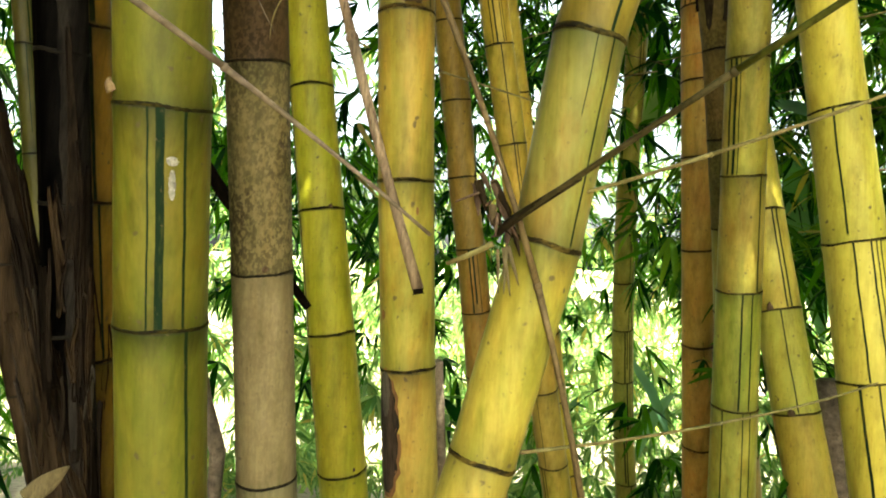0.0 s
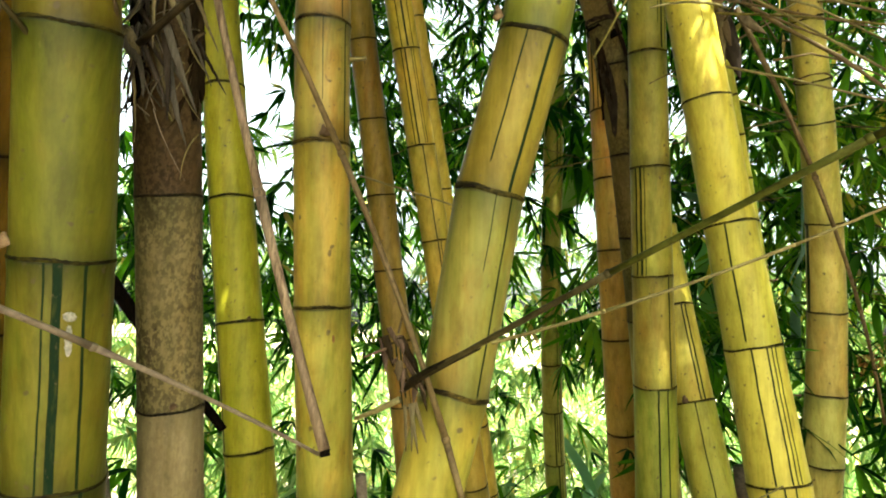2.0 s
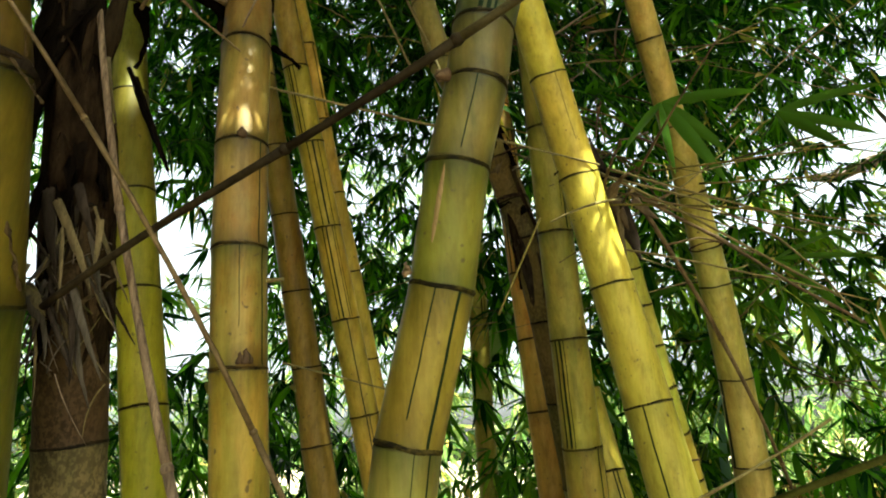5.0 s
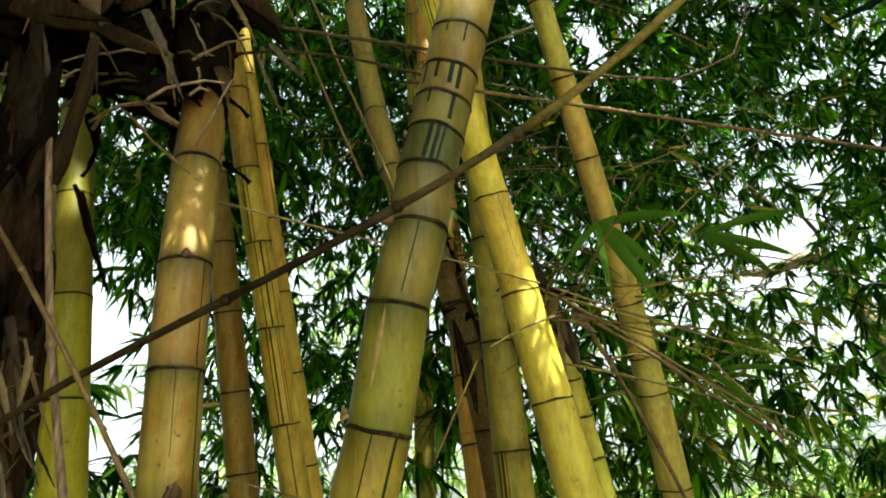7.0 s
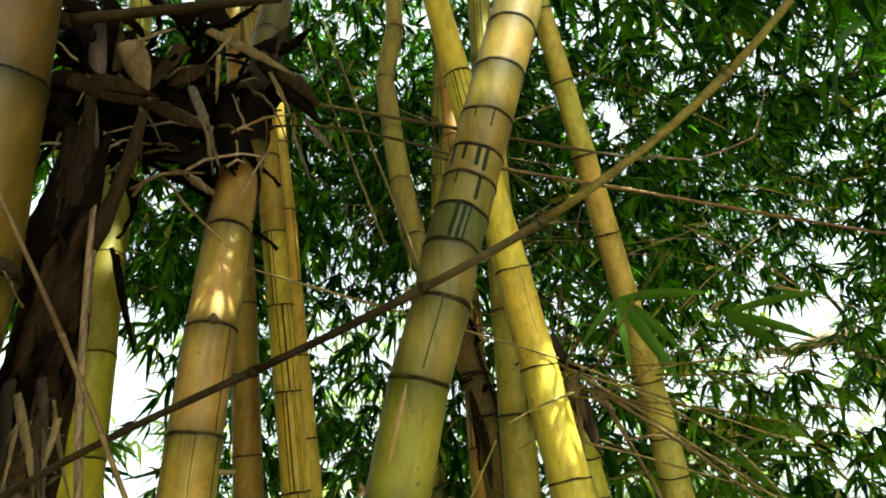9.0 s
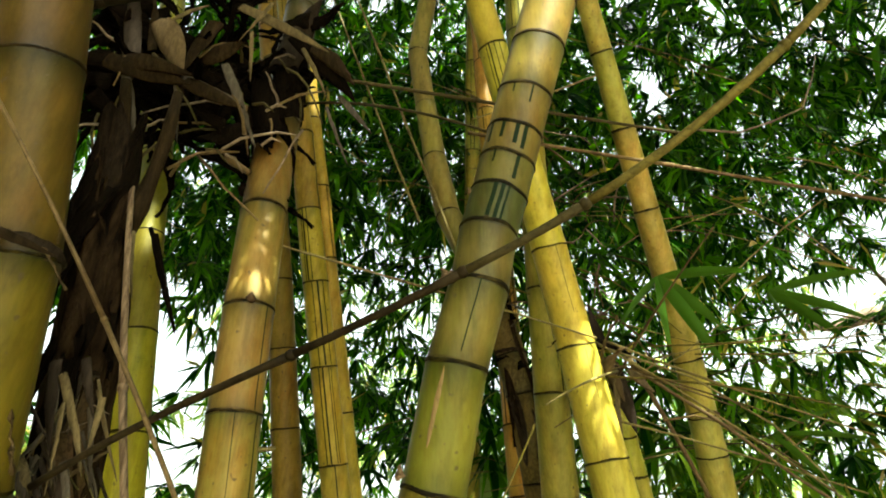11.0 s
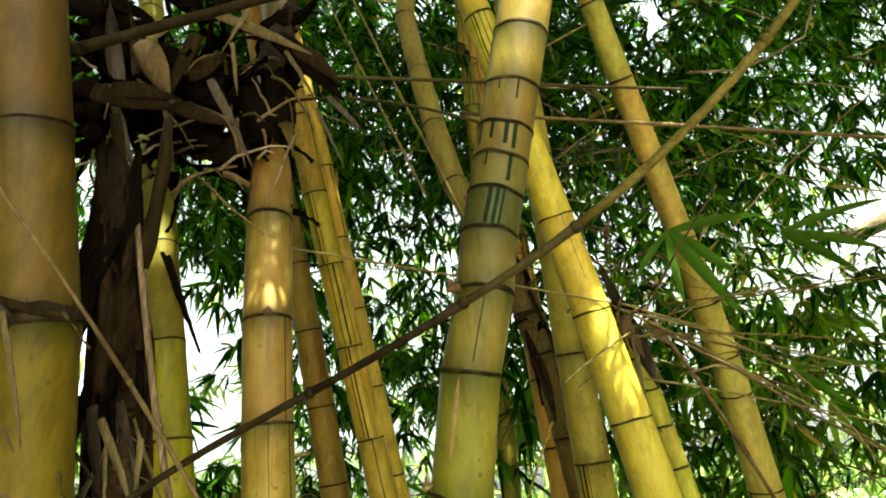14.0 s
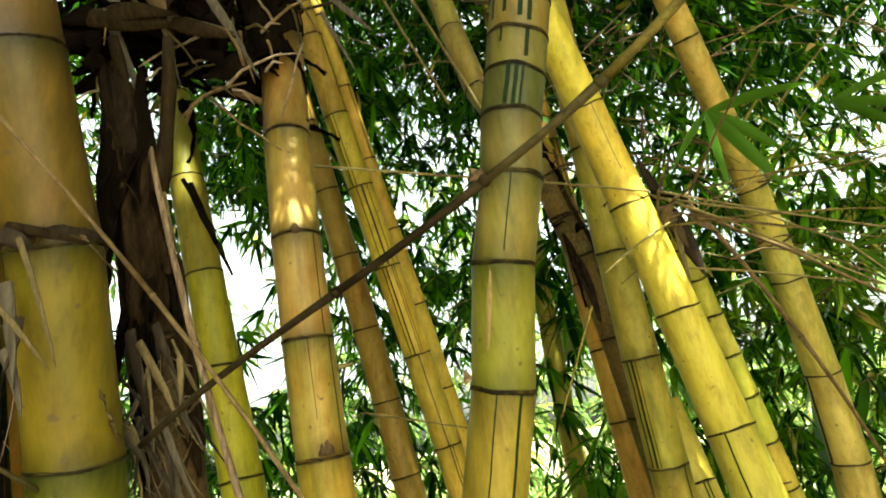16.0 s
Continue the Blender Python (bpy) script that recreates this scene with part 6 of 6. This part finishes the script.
for k in range(70):
    a = Vector((RT.uniform(0.15, 2.6), RT.uniform(1.45, 2.7), RT.uniform(1.7, 4.0)))
    d = Vector((RT.choice((-1, 1)) * RT.uniform(0.25, 0.75), RT.uniform(-0.2, 0.2), RT.uniform(-0.30, 0.34)))
    w = RT.uniform(0.0018, 0.0036)
    v, f = tube_arrays(smooth_line(a, a + d, (0, 0, RT.uniform(-0.02, 0.05)), 7), [w * (1 - 0.07 * i) * (1.25 if i in (2, 5) else 1) for i in range(8)], 6)
    tagged(mesh_object("thin_twig", v, f, RT.choice((STRAW, STRAW, TWIG, BROWN, TWIG_TAN))), "thin bare twig crossing behind the culms", "twig", "crossing twigs")
limb = new("tree", None)
limb.location = (6.1, 5.5, 0)
tagged(limb, "grey bare tree with a bent limb, far behind", "tree")
for nm, pts, rad in (("trunk", [(6.1, 5.5, -0.1), (6.06, 5.5, 1.5), (6.0, 5.5, 3.0), (5.86, 5.5, 4.1), (5.66, 5.5, 4.5)], [0.16, 0.14, 0.12, 0.09, 0.08]),
                     ("limb", [(5.68, 5.5, 4.48), (5.3, 5.48, 4.42), (4.84, 5.45, 4.23), (4.5, 5.4, 4.2)], [0.08, 0.065, 0.055, 0.035])):
    ob = part_tube(nm, pts, rad, TWIG_GREY)
    ob.parent, ob.matrix_parent_inverse = limb, Matrix.Translation(-limb.location)
stalk("dead_stump", "brown dead stump behind a yellow culm", smooth_line((1.14, 1.98, -0.02), (1.07, 1.95, 1.27), (0.02, 0, 0)), [0.05, 0.048, 0.047, 0.046, 0.044, 0.043, 0.042, 0.042, 0.04, 0.035], TWIG_GREY, "stump")

# torn curling strips massed under the fork of the dead stem
RC = random.Random(41)
for k in range(26):
    a = Vector((RC.uniform(-0.185, -0.095), RC.uniform(0.83, 0.90), RC.uniform(1.93, 2.10)))
    d = Vector((RC.uniform(-0.03, 0.05), RC.uniform(-0.01, 0.01), -RC.uniform(0.04, 0.12)))
    curled("torn curling strip of sheath at a forked node", a, a + d, RC.uniform(0.003, 0.009), RC.choice((STRAWY, HUSK_GREY, HUSK_GREY, WRAP)), RC.uniform(0.8, 2.0))

# grey torn fibres and sheath ends at the forked node, on the dead stem and beside the thick stem
RF = random.Random(8)
for k in range(7):
    p = (RF.uniform(-0.185, -0.12), RF.uniform(0.84, 0.93), RF.uniform(1.86, 2.0))
    husk(STRIPS[RF.choice((6, 6, 3))], p, RF.uniform(-25, 25), RF.uniform(-50, 50) + RF.choice((0, 180)), RF.uniform(-40, 40), RF.uniform(0.2, 0.4), "torn grey sheath end at a forked node", "torn sheaths")
for k in range(46):
    side = k % 3
    if side < 2:
        a = Vector((RF.uniform(-0.22, -0.11), RF.uniform(0.84, 0.95), RF.uniform(1.84, 2.06)))
        d = Vector((RF.uniform(-0.05, 0.05), RF.uniform(-0.03, 0.03), RF.uniform(-0.09, 0.07)))
    else:
        a = Vector((RF.uniform(-0.34, -0.27), RF.uniform(0.78, 0.90), RF.uniform(1.95, 2.22)))
        d = Vector((RF.uniform(-0.04, 0.05), RF.uniform(-0.03, 0.03), RF.uniform(-0.14, 0.02)))
    w = RF.uniform(0.0005, 0.0012)
    v, f = tube_arrays(smooth_line(a, a + d, (RF.uniform(-0.006, 0.006), 0, RF.uniform(-0.004, 0.006)), 6), [w, w, w, w * 0.9, w * 0.8, w * 0.6, w * 0.3], 5)
    tagged(mesh_object("dry_fibre", v, f, RF.choice((TWIG_GREY, HUSK_GREY, STRAW))), "thin torn grey fibre hanging from a sheath", "fibre", "torn fibres")


def collar(label, axis, r, z, height, material, seed):
    """The torn foot of a sheath round a node, ragged above and below."""
    rng = random.Random(seed)
    n, seed_z = 44, z * 7
    verts, faces = [], []
    tops = [height * (0.45 + 0.55 * noise.noise(Vector((k * 0.45, seed_z, 0)))) * rng.uniform(0.7, 1.1) for k in range(n)]
    lows = [-height * rng.uniform(0.1, 0.7) for _ in range(n)]
    for k in range(n):
        w = 360 * k / n
        for h, grow in ((lows[k], 1.035), (lows[k] * 0.4, 1.075), (0.0, 1.085), (tops[k] * 0.5, 1.095 + rng.uniform(-0.01, 0.02)), (tops[k], 1.11 + rng.uniform(-0.02, 0.05))):
            p, _ = surface(axis, r * grow, z + h + 0.0018 * math.sin(radians(2 * w)), w)
            verts.append(p)
    for k in range(n):
        q = (k + 1) % n
        for j in range(4):
            faces.append((k * 5 + j, q * 5 + j, q * 5 + j + 1, k * 5 + j + 1))
    ob = mesh_object("sheath_collar", verts, faces, material)
    ob.parent = min(axis.rings, key=lambda r: abs(r[0] - z))[1]
    ob["label"] = label


for name, r, z, h, m in (("A", 0.0505, 2.177, 0.012, WRAP), ("I2", 0.044, 2.47, 0.010, BURN), ("M", 0.041, 2.284, 0.005, BUD_DARK)):
    collar("torn dark remains of a sheath", AX[name], r, z, h, m, name + str(z))

# bluish tint stands in for sky reflected in the blades
BLUISH = leaf_material("bluish_broad_leaf", (0.05, 0.12, 0.10), (0.11, 0.21, 0.19), (0.2, 0.25, 0.1), 0.0, 0.3)
for base, tip, w in (
    ((1.61, 2.5, 2.348), (1.45, 2.3, 1.872), 0.11),
    ((1.727, 2.5, 2.191), (1.354, 2.3, 1.7), 0.12),
    ((1.555, 2.5, 1.871), (1.424, 2.3, 1.513), 0.13),
    ((1.117, 2.5, 2.154), (1.276, 2.3, 2.016), 0.09),
):
    blade("broad_leaf", "large smooth blue-green broad leaf", base, tip, w, BLUISH, 0.15, "leaf", "broad leaves")

# torn sheaths at the node from which the straws fan out
for row in (
    ("dark brown torn sheath beside a yellow culm", (0.806, 1.44, 2.338), (0.835, 1.42, 2.164), 0.05, WRAP, 1.8),
    ("brown torn sheath beside a yellow culm", (0.785, 1.42, 2.342), (0.808, 1.4, 2.23), 0.03, HUSK, 1.4),
    ("dark brown torn sheath beside a yellow culm", (0.792, 1.44, 2.374), (0.761, 1.44, 2.491), 0.03, WRAP, 1.4),
    ("pale thin torn sheath beside a yellow culm", (0.798, 1.41, 2.289), (0.788, 1.39, 2.14), 0.012, STRAWY, 0.8),
    ("brown torn sheath beside a yellow culm", (0.839, 1.42, 2.315), (0.873, 1.38, 2.249), 0.022, HUSK, 1.2),
):
    curled(*row)

# dead twigs massed behind the leaning stems
for k in range(80):
    a = Vector((RT.uniform(0.60, 1.00), RT.uniform(1.5, 1.85), RT.uniform(2.5, 3.2)))
    d = Vector((RT.uniform(-0.16, 0.20), RT.uniform(-0.06, 0.06), RT.uniform(-0.16, 0.16)))
    w = RT.uniform(0.0014, 0.0034)
    v, f = tube_arrays(smooth_line(a, a + d, (RT.uniform(-0.01, 0.01), 0, RT.uniform(-0.015, 0.03)), 6), [w, w * 0.95, w * 1.2, w * 0.85, w * 0.8, w * 0.6, w * 0.3], 6)
    tagged(mesh_object("dead_twig", v, f, RT.choice((BROWN, TWIG, TWIG_GREY, BUD_DARK))), "short dead brown twig behind the leaning culms", "twig", "dead twigs")
